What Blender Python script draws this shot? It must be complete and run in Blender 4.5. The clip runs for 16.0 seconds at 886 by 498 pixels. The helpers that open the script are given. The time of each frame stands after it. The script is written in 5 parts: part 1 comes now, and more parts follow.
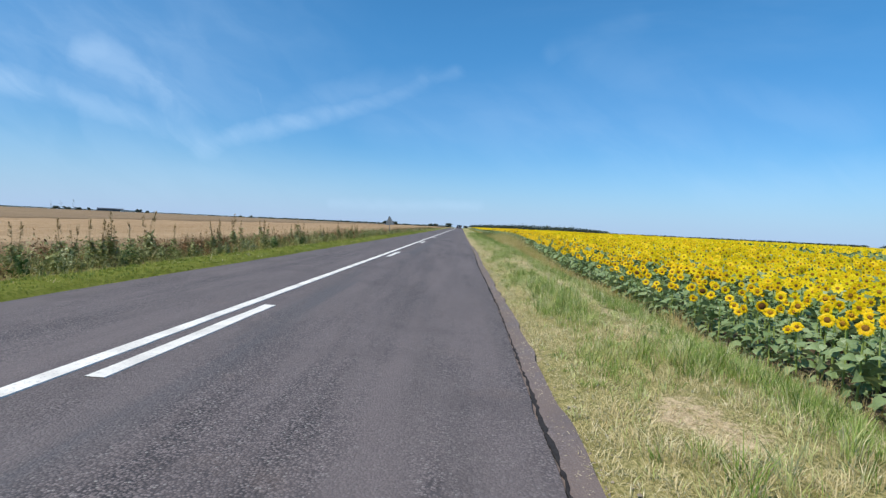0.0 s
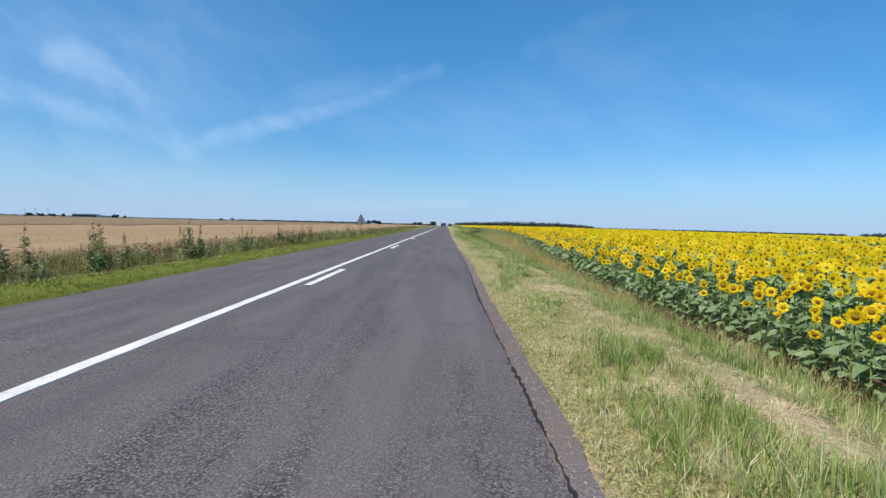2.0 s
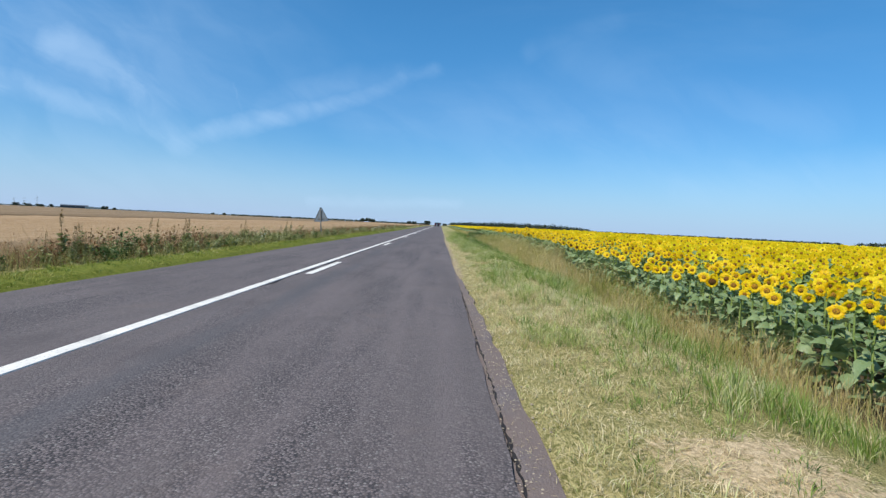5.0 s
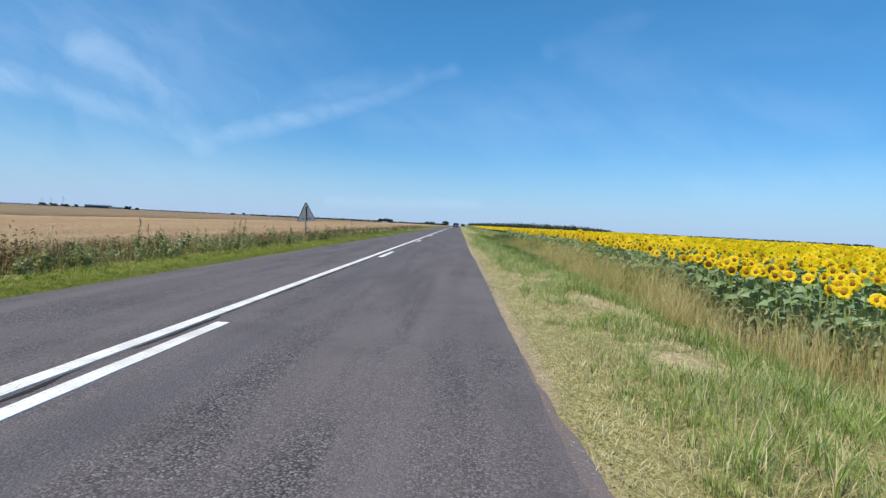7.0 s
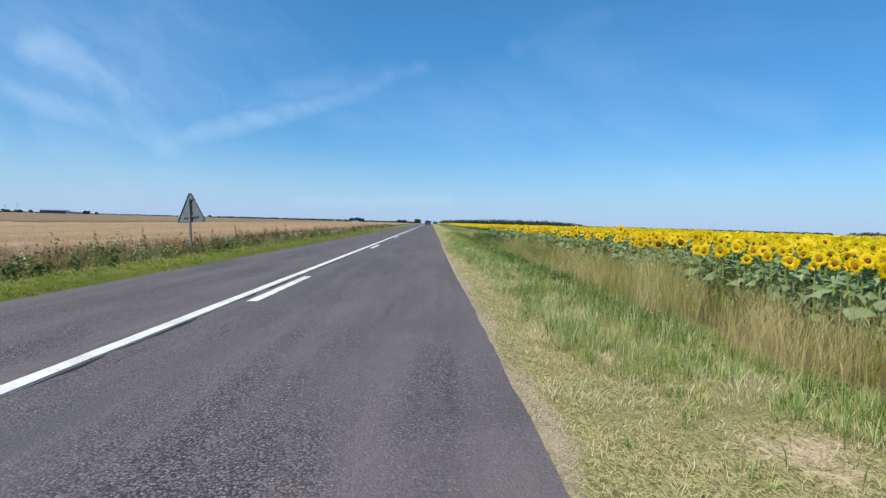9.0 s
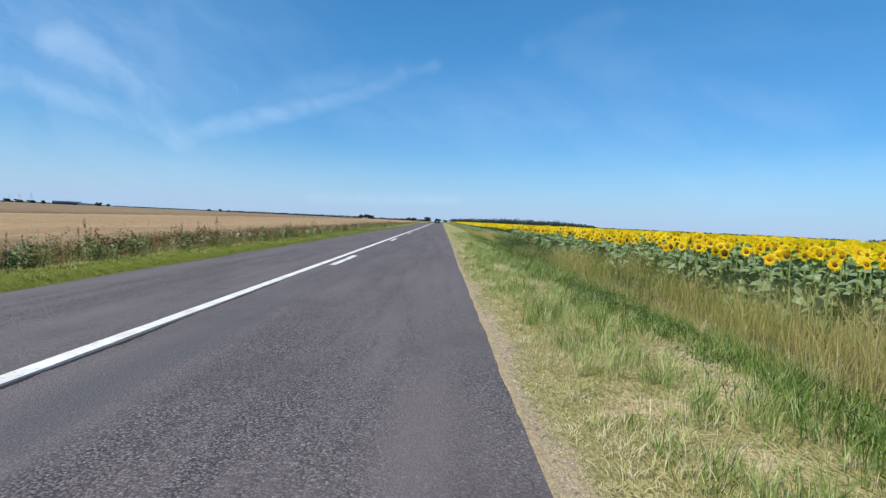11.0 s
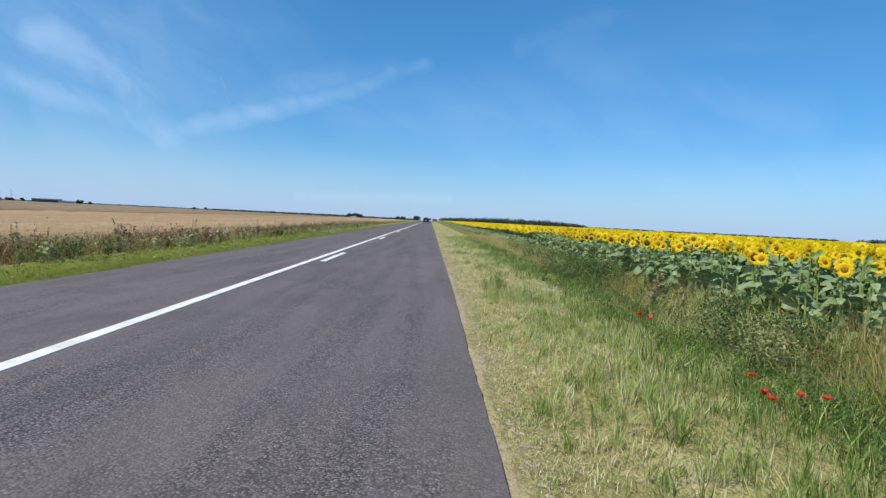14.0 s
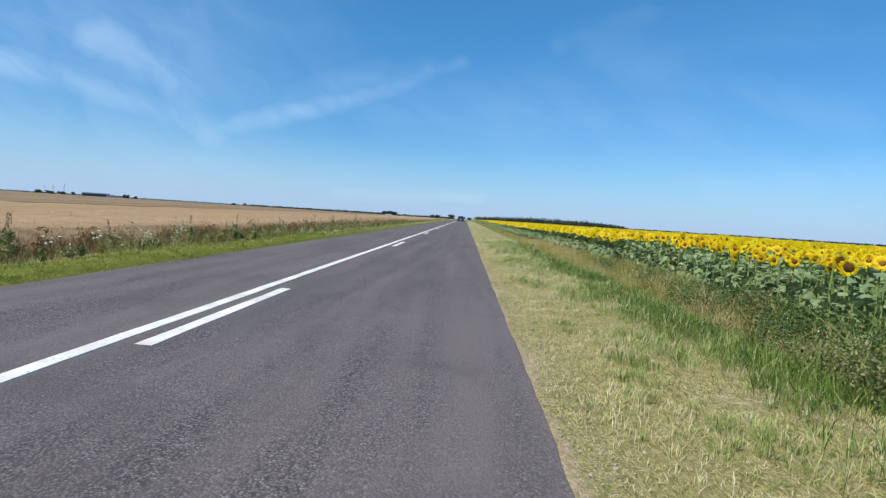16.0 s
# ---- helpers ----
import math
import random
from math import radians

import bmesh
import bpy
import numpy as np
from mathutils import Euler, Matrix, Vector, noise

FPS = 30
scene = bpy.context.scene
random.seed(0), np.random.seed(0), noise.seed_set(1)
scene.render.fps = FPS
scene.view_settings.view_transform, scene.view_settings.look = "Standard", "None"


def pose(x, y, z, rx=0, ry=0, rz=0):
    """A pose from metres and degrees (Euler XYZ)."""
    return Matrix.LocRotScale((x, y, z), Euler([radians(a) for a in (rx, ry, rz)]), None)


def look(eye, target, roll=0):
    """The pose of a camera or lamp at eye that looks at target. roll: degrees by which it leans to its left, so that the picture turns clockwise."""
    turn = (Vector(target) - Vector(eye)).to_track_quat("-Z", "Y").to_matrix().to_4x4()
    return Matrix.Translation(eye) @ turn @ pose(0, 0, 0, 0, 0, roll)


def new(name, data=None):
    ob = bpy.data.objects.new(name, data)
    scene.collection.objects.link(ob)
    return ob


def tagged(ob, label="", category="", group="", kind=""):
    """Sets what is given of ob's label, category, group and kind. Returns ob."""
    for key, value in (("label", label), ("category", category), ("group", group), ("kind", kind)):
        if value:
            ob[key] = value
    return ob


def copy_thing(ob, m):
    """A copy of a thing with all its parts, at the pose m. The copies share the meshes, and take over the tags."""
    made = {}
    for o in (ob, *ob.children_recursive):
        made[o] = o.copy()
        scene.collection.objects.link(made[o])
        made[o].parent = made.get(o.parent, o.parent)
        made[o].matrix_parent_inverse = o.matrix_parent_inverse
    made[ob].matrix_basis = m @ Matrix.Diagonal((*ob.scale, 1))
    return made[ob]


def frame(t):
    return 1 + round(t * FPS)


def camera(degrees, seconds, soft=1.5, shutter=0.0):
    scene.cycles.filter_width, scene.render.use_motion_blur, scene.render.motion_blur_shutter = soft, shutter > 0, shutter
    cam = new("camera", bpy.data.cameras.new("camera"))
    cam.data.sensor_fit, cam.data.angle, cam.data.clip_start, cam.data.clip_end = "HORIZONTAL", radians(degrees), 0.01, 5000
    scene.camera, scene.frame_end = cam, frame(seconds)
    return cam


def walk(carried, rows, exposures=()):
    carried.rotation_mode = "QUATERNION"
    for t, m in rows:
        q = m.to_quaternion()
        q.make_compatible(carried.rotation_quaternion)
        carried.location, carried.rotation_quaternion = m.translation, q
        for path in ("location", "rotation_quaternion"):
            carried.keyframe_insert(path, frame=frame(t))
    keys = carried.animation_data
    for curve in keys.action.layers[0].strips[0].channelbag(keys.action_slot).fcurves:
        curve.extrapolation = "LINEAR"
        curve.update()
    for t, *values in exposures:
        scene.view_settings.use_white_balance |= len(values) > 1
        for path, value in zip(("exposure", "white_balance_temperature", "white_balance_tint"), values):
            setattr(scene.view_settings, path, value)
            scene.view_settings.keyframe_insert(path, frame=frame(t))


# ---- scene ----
cam = camera(79.7, 16.0, 1.35)
# seconds, place, then pitch, lean and heading in degrees
PATH = [
    (0.0, 2.467, -0.982, 1.033, -2.563, -2.738, 2.007),
    (0.5, 2.445, 0.712, 1.033, -2.603, -2.191, 1.400),
    (1.0, 2.470, 2.607, 1.033, -2.640, -1.705, 0.649),
    (1.5, 2.475, 4.617, 1.033, -2.620, -1.781, 0.274),
    (2.0, 2.464, 6.682, 1.033, -2.691, -1.443, 0.336),
    (2.5, 2.447, 8.733, 1.033, -2.725, -1.647, 0.109),
    (3.0, 2.472, 10.751, 1.033, -2.683, -1.755, 0.446),
    (3.5, 2.530, 12.651, 1.033, -2.581, -1.623, -1.130),
    (4.0, 2.612, 14.569, 1.033, -2.639, -1.652, -1.899),
    (4.5, 2.653, 16.495, 1.033, -2.661, -2.250, -1.180),
    (5.0, 2.647, 18.439, 1.033, -2.708, -2.767, -0.247),
    (7.5, 2.401, 28.300, 1.033, -2.752, -2.840, 1.775),
    (8.0, 2.396, 30.409, 1.033, -2.848, -2.029, 0.525),
    (8.2, 2.398, 31.256, 1.033, -2.879, -1.763, -0.327),
    (10.3, 2.483, 40.138, 1.033, -2.912, -1.741, -1.752),
    (10.5, 2.473, 40.972, 1.033, -3.002, -1.965, -1.714),
    (11.0, 2.469, 43.175, 1.033, -3.095, -2.720, -0.225),
    (11.5, 2.435, 45.409, 1.033, -3.076, -2.801, 0.578),
    (12.0, 2.454, 47.609, 1.033, -3.087, -2.651, 0.028),
    (12.5, 2.467, 49.684, 1.033, -3.058, -2.635, -0.422),
    (13.0, 2.480, 51.652, 1.033, -3.151, -2.519, -0.153),
    (13.5, 2.511, 53.581, 1.033, -3.070, -2.807, -0.594),
    (14.0, 2.571, 55.568, 1.033, -3.148, -2.877, -1.349),
    (14.5, 2.609, 57.572, 1.033, -3.448, -3.472, -0.742),
    (15.0, 2.601, 59.584, 1.033, -3.680, -3.811, 0.680),
    (15.5, 2.541, 61.579, 1.033, -3.641, -3.877, 1.648),
    (16.0, 2.457, 63.579, 1.033, -3.503, -3.672, 2.374),
]
walk(cam, [(t, pose(x, y, z, 90 + p, r, h)) for t, x, y, z, p, r, h in PATH])

# ---- world, sun ----
SUN_EL, SUN_AZ = 53.0, -134.0            # height; bearing from the road's heading, to the right positive
sx = math.cos(radians(SUN_EL)) * math.sin(radians(SUN_AZ))
sy = math.cos(radians(SUN_EL)) * math.cos(radians(SUN_AZ))
sz = math.sin(radians(SUN_EL))
sun = new("sun", bpy.data.lights.new("sun", "SUN"))
sun.data.energy, sun.data.angle, sun.data.color = 5.0, radians(0.53), (1.0, 0.95, 0.86)
sun.matrix_world = look((sx * 50, sy * 50, sz * 50), (0, 0, 0))


class Nodes:
    """Short hand for node trees."""

    def __init__(self, tree):
        self.tree = tree
        tree.nodes.clear()

    def add(self, kind, settings=None, **inputs):
        node = self.tree.nodes.new(kind)
        for key, value in (settings or {}).items():
            if key == "operation":
                node.operation = value
            elif key == "use_clamp":
                node.use_clamp = value
            elif key == "interpolation_type":
                node.interpolation_type = value
            elif key == "data_type":
                node.data_type = value
            elif key == "blend_type":
                node.blend_type = value
            elif key == "noise_dimensions":
                node.noise_dimensions = value
            elif key == "feature":
                node.feature = value
            elif key == "attribute_name":
                node.attribute_name = value
        for key, value in inputs.items():
            self.put(node, key.replace("_", " "), value)
        return node

    def put(self, node, key, value):
        socket = node.inputs[int(key[1:])] if key[0] == "i" and key[1:].isdigit() else node.inputs[key]
        if isinstance(value, bpy.types.NodeSocket):
            self.tree.links.new(value, socket)
        elif isinstance(value, bpy.types.Node):
            self.tree.links.new(value.outputs[0], socket)
        else:
            socket.default_value = value

    def math(self, op, a, b=0.0, c=0.0, clamp=False):
        return self.add("ShaderNodeMath", {"operation": op, "use_clamp": clamp}, i0=a, i1=b, i2=c).outputs[0]

    def ramp(self, value, lo, hi, a=0.0, b=1.0):
        return self.add("ShaderNodeMapRange", {"interpolation_type": "SMOOTHSTEP"}, i0=value, i1=lo, i2=hi, i3=a, i4=b).outputs[0]

    def mix(self, factor, a, b, blend="MIX"):
        node = self.add("ShaderNodeMix", {"data_type": "RGBA", "blend_type": blend})
        self.put(node, "i0", factor), self.put(node, "i6", a), self.put(node, "i7", b)
        return node.outputs[2]

    def noise(self, vector, scale, detail=3.0, rough=0.55, distort=0.0, dims="3D"):
        return self.add("ShaderNodeTexNoise", {"noise_dimensions": dims}, Vector=vector, Scale=scale, Detail=detail, Roughness=rough, Distortion=distort).outputs[0]


def rgb(r, g, b):
    return (r, g, b, 1.0)


world = bpy.data.worlds.new("sky")
scene.world = world
world.use_nodes = True
w = Nodes(world.node_tree)
sky = w.add("ShaderNodeTexSky")
sky.sky_type, sky.sun_disc, sky.sun_elevation, sky.sun_rotation = "NISHITA", False, radians(SUN_EL), radians(SUN_AZ)
sky.air_density, sky.dust_density, sky.ozone_density, sky.altitude = 1.0, 0.6, 2.0, 150.0
way = w.add("ShaderNodeTexCoord").outputs["Generated"]
part_xyz = w.add("ShaderNodeSeparateXYZ", i0=way)
ahead = w.math("MAXIMUM", part_xyz.outputs[1], 0.08)
cu = w.math("DIVIDE", part_xyz.outputs[0], ahead)
cv = w.math("DIVIDE", part_xyz.outputs[2], ahead)
flat = w.add("ShaderNodeCombineXYZ", i0=cu, i1=cv, i2=0.0).outputs[0]
warp = w.add("ShaderNodeTexNoise", {"noise_dimensions": "2D"}, Vector=flat, Scale=7.0, Detail=5.0, Roughness=0.62).outputs["Color"]
warp = w.add("ShaderNodeVectorMath", {"operation": "MULTIPLY_ADD"}, i0=warp, i1=(0.045, 0.036, 0.0), i2=(-0.0225, -0.018, 0.0)).outputs[0]
bent = w.add("ShaderNodeVectorMath", {"operation": "ADD"}, i0=flat, i1=warp).outputs[0]


def wisp(a, b, width, amount):
    """A streak of thin high cloud from a to b, in slopes across and up from the heading."""
    ax, ay, bx, by = *a, *b
    length2 = (bx - ax) ** 2 + (by - ay) ** 2
    rel = w.add("ShaderNodeVectorMath", {"operation": "SUBTRACT"}, i0=bent, i1=(ax, ay, 0)).outputs[0]
    along = w.add("ShaderNodeVectorMath", {"operation": "DOT_PRODUCT"}, i0=rel, i1=((bx - ax) / length2, (by - ay) / length2, 0)).outputs["Value"]
    along = w.math("MINIMUM", w.math("MAXIMUM", along, 0.0), 1.0)
    foot = w.add("ShaderNodeVectorMath", {"operation": "SCALE"}, i0=(bx - ax, by - ay, 0), Scale=along).outputs[0]
    gap = w.add("ShaderNodeVectorMath", {"operation": "DISTANCE"}, i0=rel, i1=foot).outputs["Value"]
    return w.ramp(gap, width, 0.0, 0.0, amount)


# thin cloud: a fan with two arms, a band that rises from its foot, faint streaks elsewhere
cloud_fan = [((-0.735, 0.296), (-0.695, 0.298), 0.062, 0.34), ((-0.7, 0.296), (-0.603, 0.237), 0.085, 0.3), ((-0.603, 0.237), (-0.539, 0.187), 0.08, 0.32), ((-0.539, 0.187), (-0.49, 0.136), 0.06, 0.3),
             ((-0.95, 0.255), (-0.783, 0.215), 0.058, 0.36), ((-0.783, 0.215), (-0.57, 0.165), 0.052, 0.3), ((-0.57, 0.165), (-0.48, 0.136), 0.05, 0.28), ((-1.2, 0.34), (-0.62, 0.28), 0.5, 0.15),
             ((-0.74, 0.25), (-0.57, 0.18), 0.16, 0.16), ((-1.0, 0.16), (-0.6, 0.12), 0.14, 0.12), ((-1.0, 0.31), (-0.8, 0.29), 0.05, 0.12)]
cloud_band = [((-0.5, 0.136), (-0.379, 0.166), 0.034, 0.3), ((-0.379, 0.166), (-0.263, 0.196), 0.034, 0.28), ((-0.263, 0.196), (-0.158, 0.225), 0.032, 0.23), ((-0.158, 0.225), (-0.086, 0.264), 0.03, 0.18),
              ((-0.086, 0.264), (-0.023, 0.286), 0.022, 0.1), ((-0.337, 0.209), (-0.17, 0.251), 0.055, 0.12), ((-0.17, 0.251), (-0.086, 0.264), 0.045, 0.1), ((-0.407, 0.24), (-0.396, 0.212), 0.009, 0.13)]
cloud_faint = [((-0.396, 0.212), (-0.374, 0.178), 0.012, 0.1), ((-0.15, 0.2), (0.107, 0.177), 0.1, 0.09), ((0.107, 0.19), (0.55, 0.15), 0.14, 0.1), ((0.15, 0.325), (0.214, 0.351), 0.03, 0.05),
               ((0.214, 0.351), (0.3, 0.39), 0.04, 0.03), ((0.23, 0.315), (0.47, 0.251), 0.09, 0.06), ((0.47, 0.251), (0.7, 0.22), 0.08, 0.08), ((-0.25, 0.034), (0.03, 0.038), 0.016, 0.16),
               ((0.45, 0.1), (0.95, 0.14), 0.08, 0.1)]
veil = None
for stroke in cloud_fan + cloud_band + cloud_faint:
    part_veil = wisp(*stroke)
    veil = part_veil if veil is None else w.math("MAXIMUM", veil, part_veil)
slant = w.add("ShaderNodeVectorRotate", Vector=bent, Angle=radians(32)).outputs[0]
fibre = w.add("ShaderNodeVectorMath", {"operation": "MULTIPLY"}, i0=slant, i1=(3.0, 9.0, 1.0)).outputs[0]
fibre = w.ramp(w.noise(fibre, 1.6, 5.0, 0.55, 0.4, "2D"), 0.28, 0.72, 0.52, 1.20)
veil = w.math("MULTIPLY", veil, fibre)
broad = w.ramp(w.noise(w.add("ShaderNodeVectorMath", {"operation": "MULTIPLY"}, i0=way, i1=(2.0, 2.0, 7.0)).outputs[0], 1.3, 6.0, 0.6, 0.5), 0.42, 0.85, 0.0, 0.06)
veil = w.math("ADD", veil, broad, clamp=True)
low = w.ramp(part_xyz.outputs[2], 0.155, -0.03, 0.0, 0.82)
tint = w.mix(w.ramp(part_xyz.outputs[2], 0.10, 0.38), rgb(0.495, 0.965, 1.34), rgb(0.46, 1.15, 1.53))
clear = w.mix(1.0, sky.outputs[0], tint, "MULTIPLY")
base_sky = w.mix(low, clear, rgb(4.85, 6.35, 9.25))
clouded = w.mix(veil, base_sky, rgb(6.0, 8.2, 10.9))
back = w.add("ShaderNodeBackground", Color=clouded, Strength=0.10)
w.add("ShaderNodeOutputWorld", Surface=back)

# ---- materials ----
FAR = 3500.0


def material(name, rough=0.8, spec=0.3):
    m = bpy.data.materials.new(name)
    m.use_nodes = True
    n = Nodes(m.node_tree)
    surface = n.add("ShaderNodeBsdfPrincipled", Roughness=rough)
    surface.inputs["Specular IOR Level"].default_value = spec
    n.out = n.add("ShaderNodeOutputMaterial", Surface=surface)
    n.surface = surface
    n.place = n.add("ShaderNodeNewGeometry").outputs["Position"]
    return m, n


def bump(n, height, strength, distance):
    n.put(n.surface, "Normal", n.add("ShaderNodeBump", Strength=strength, Distance=distance, Height=height).outputs[0])


def plain(name, colour, rough=0.5, metal=0.0, spec=0.5, vary=0.12, scale=6.0):
    """Paint, metal, plastic: one colour with light soiling and fine relief."""
    m, n = material(name, rough, spec)
    dirt = n.ramp(n.noise(n.place, scale, 4.0), 0.3, 0.75)
    dark = tuple(c * (1 - 2 * vary) for c in colour)
    n.put(n.surface, "Base Color", n.mix(dirt, rgb(*colour), rgb(*dark)))
    n.put(n.surface, "Roughness", n.ramp(dirt, 0, 1, rough, min(1, rough + 0.15)))
    n.surface.inputs["Metallic"].default_value = metal
    return m


def leafy(name, colours, through_light=0.25, rough=0.6, patch=1.2, spec=0.3, tufted=False, crinkle=0.0):
    """Leaves, blades and petals: a colour per piece (or per tuft) between those given, slow patches over the ground, light through the blade."""
    m, n = material(name, rough, spec)
    piece = n.add("ShaderNodeNewGeometry").outputs["Random Per Island"]
    patches = n.noise(n.place, patch, 2.0)
    if tufted:
        tone = n.add("ShaderNodeAttribute", {"attribute_name": "tone"}).outputs["Fac"]
        piece = n.math("MULTIPLY_ADD", piece, 0.22, n.math("MULTIPLY", tone, 1.05))
    t = n.math("ADD", n.math("MULTIPLY", piece, 0.7), n.math("MULTIPLY", n.math("SUBTRACT", patches, 0.35), 1.0), clamp=True)
    ramp = n.add("ShaderNodeValToRGB", Fac=t)
    band = ramp.color_ramp
    band.elements[0].position, band.elements[0].color = 0.0, rgb(*colours[0])
    band.elements[1].position, band.elements[1].color = 1.0, rgb(*colours[-1])
    for k, c in enumerate(colours[1:-1], 1):
        band.elements.new(k / (len(colours) - 1)).color = rgb(*c)
    grain = n.noise(n.place, 55.0, 2.0)
    colour = n.mix(n.ramp(grain, 0.3, 0.7, 0.0, 0.35), ramp.outputs[0], n.mix(1.0, ramp.outputs[0], rgb(0.6, 0.62, 0.6), "MULTIPLY"))
    n.put(n.surface, "Base Color", colour)
    if crinkle:
        bump(n, n.noise(n.place, 34.0, 3.0, 0.6), crinkle, 0.02)
    thin = n.add("ShaderNodeBsdfTranslucent", Color=colour)
    n.put(n.out, "Surface", n.add("ShaderNodeMixShader", i0=through_light, i1=n.surface.outputs[0], i2=thin.outputs[0]))
    return m


def asphalt(name, tone=1.0, brown=0.0):
    m, n = material(name, 0.85, 0.35)
    xyz = n.add("ShaderNodeSeparateXYZ", i0=n.place)
    cells = n.add("ShaderNodeTexVoronoi", {"feature": "F1"}, Vector=n.place, Scale=80.0)
    stone = n.add("ShaderNodeSeparateColor", i0=cells.outputs["Color"]).outputs[0]
    base = n.mix(n.ramp(stone, 0.0, 1.0), rgb(0.087 * tone, 0.070 * tone, 0.067 * tone), rgb(0.211 * tone, 0.174 * tone, 0.168 * tone))
    pale = n.ramp(stone, 0.93, 0.99, 0.0, 0.7)
    base = n.mix(pale, base, rgb(0.32 * tone, 0.30 * tone, 0.27 * tone))
    gap = n.ramp(cells.outputs["Distance"], 0.35, 0.75)
    lengthy = n.add("ShaderNodeVectorMath", {"operation": "MULTIPLY"}, i0=n.place, i1=(1.0, 0.07, 1.0)).outputs[0]
    lane = n.ramp(n.math("ABSOLUTE", n.math("SUBTRACT", n.math("ABSOLUTE", xyz.outputs[0]), 1.35)), 0.9, 0.2, 0.0, 0.10)
    coarse = n.ramp(n.math("ADD", n.noise(n.add("ShaderNodeVectorMath", {"operation": "MULTIPLY"}, i0=n.place, i1=(1.0, 0.22, 1.0)).outputs[0], 1.1, 6.0, 0.68), lane), 0.44, 0.60)
    base = n.mix(n.math("MULTIPLY", gap, n.math("MULTIPLY_ADD", coarse, 0.70, 0.28)), base, rgb(0.028, 0.026, 0.028))
    dull = n.math("MULTIPLY_ADD", coarse, -0.6, 0.60)
    base = n.mix(dull, base, rgb(0.100 * tone, 0.083 * tone, 0.080 * tone))
    # polished wheel tracks, seams along the road and slow stains
    seams = n.ramp(n.noise(lengthy, 2.6, 3.0), 0.35, 0.7)
    base = n.mix(n.math("MULTIPLY", seams, 0.5), base, rgb(0.168 * tone, 0.136 * tone, 0.132 * tone))
    stain = n.ramp(n.noise(n.place, 0.7, 5.0, 0.62), 0.50, 0.72)
    base = n.mix(n.math("MULTIPLY", stain, 0.5), base, rgb(0.078 * tone, 0.064 * tone, 0.062 * tone))
    rust = n.ramp(n.noise(n.place, 1.3, 4.0, 0.6), 0.58 - 0.25 * brown, 0.75 - 0.18 * brown)
    base = n.mix(n.math("MULTIPLY", rust, 0.25 + 0.5 * brown), base, rgb(0.17, 0.125, 0.105))
    # bleeding bitumen beside the centre line, more in some stretches
    off = n.math("ABSOLUTE", n.math("SUBTRACT", xyz.outputs[0], 0.62))
    bleed = n.math("MULTIPLY", n.ramp(off, 0.42, 0.1), n.ramp(n.noise(lengthy, 1.7, 4.0, 0.6), 0.42, 0.62))
    base = n.mix(n.math("MULTIPLY", bleed, 0.55), base, rgb(0.078, 0.078, 0.084))
    n.put(n.surface, "Base Color", base)
    relief = n.math("SUBTRACT", n.math("MULTIPLY", stone, 0.5), cells.outputs["Distance"])
    bump(n, relief, 0.55, 0.006)
    return m


M_ROAD = asphalt("asphalt")
M_EDGE = asphalt("old_asphalt_edge", 1.15, 1.0)
M_CRACK = plain("bitumen_crack", (0.036, 0.032, 0.032), 0.95, 0, 0.2, 0.2, 40)

m, n = material("road_paint", 0.75, 0.2)
worn = n.ramp(n.noise(n.place, 38.0, 4.0, 0.7), 0.52, 0.70)
grey = n.ramp(n.noise(n.place, 2.2, 3.0), 0.35, 0.7)
n.put(n.surface, "Base Color", n.mix(n.math("MULTIPLY", worn, 0.55), n.mix(grey, rgb(0.78, 0.74, 0.67), rgb(0.60, 0.565, 0.51)), rgb(0.25, 0.24, 0.24)))
bump(n, n.noise(n.place, 130.0, 2.0), 0.4, 0.003)
M_PAINT = m

m, n = material("ground_soil", 0.95, 0.1)


def mask(name):
    return n.add("ShaderNodeAttribute", {"attribute_name": name}).outputs["Fac"]


grit = n.noise(n.place, 60.0, 4.0, 0.7)
litter = n.noise(n.place, 14.0, 5.0, 0.7, 0.8)
slow = n.noise(n.place, 1.1, 4.0)
fibres = n.noise(n.add("ShaderNodeVectorMath", {"operation": "MULTIPLY"}, i0=n.place, i1=(1.0, 0.45, 1.0)).outputs[0], 48.0, 5.0, 0.75, 1.2)
verge = n.mix(n.ramp(fibres, 0.40, 0.60), rgb(0.15, 0.145, 0.042), rgb(0.50, 0.42, 0.19))
verge = n.mix(n.ramp(slow, 0.4, 0.65, 0.0, 0.45), verge, rgb(0.26, 0.23, 0.09))
bare = n.mix(n.ramp(n.math("MULTIPLY_ADD", fibres, 0.6, n.math("MULTIPLY", litter, 0.4)), 0.38, 0.62), rgb(0.38, 0.275, 0.15), rgb(0.73, 0.56, 0.35))
lawn = n.mix(n.ramp(litter, 0.35, 0.65), rgb(0.13, 0.155, 0.018), rgb(0.22, 0.23, 0.045))
ragged = n.ramp(n.math("ADD", mask("bare"), n.math("MULTIPLY", n.math("SUBTRACT", litter, 0.5), 1.6)), 0.35, 0.75)
gravelly = n.mix(n.ramp(grit, 0.35, 0.7), rgb(0.23, 0.175, 0.11), rgb(0.58, 0.46, 0.29))
gravelly = n.mix(n.ramp(fibres, 0.45, 0.65), gravelly, rgb(0.58, 0.47, 0.28))
soiled = n.ramp(n.math("ADD", mask("edge"), n.math("MULTIPLY", n.math("SUBTRACT", litter, 0.5), 1.3)), 0.3, 0.7)
col = n.mix(mask("lawn"), n.mix(soiled, n.mix(ragged, verge, bare), gravelly), lawn)
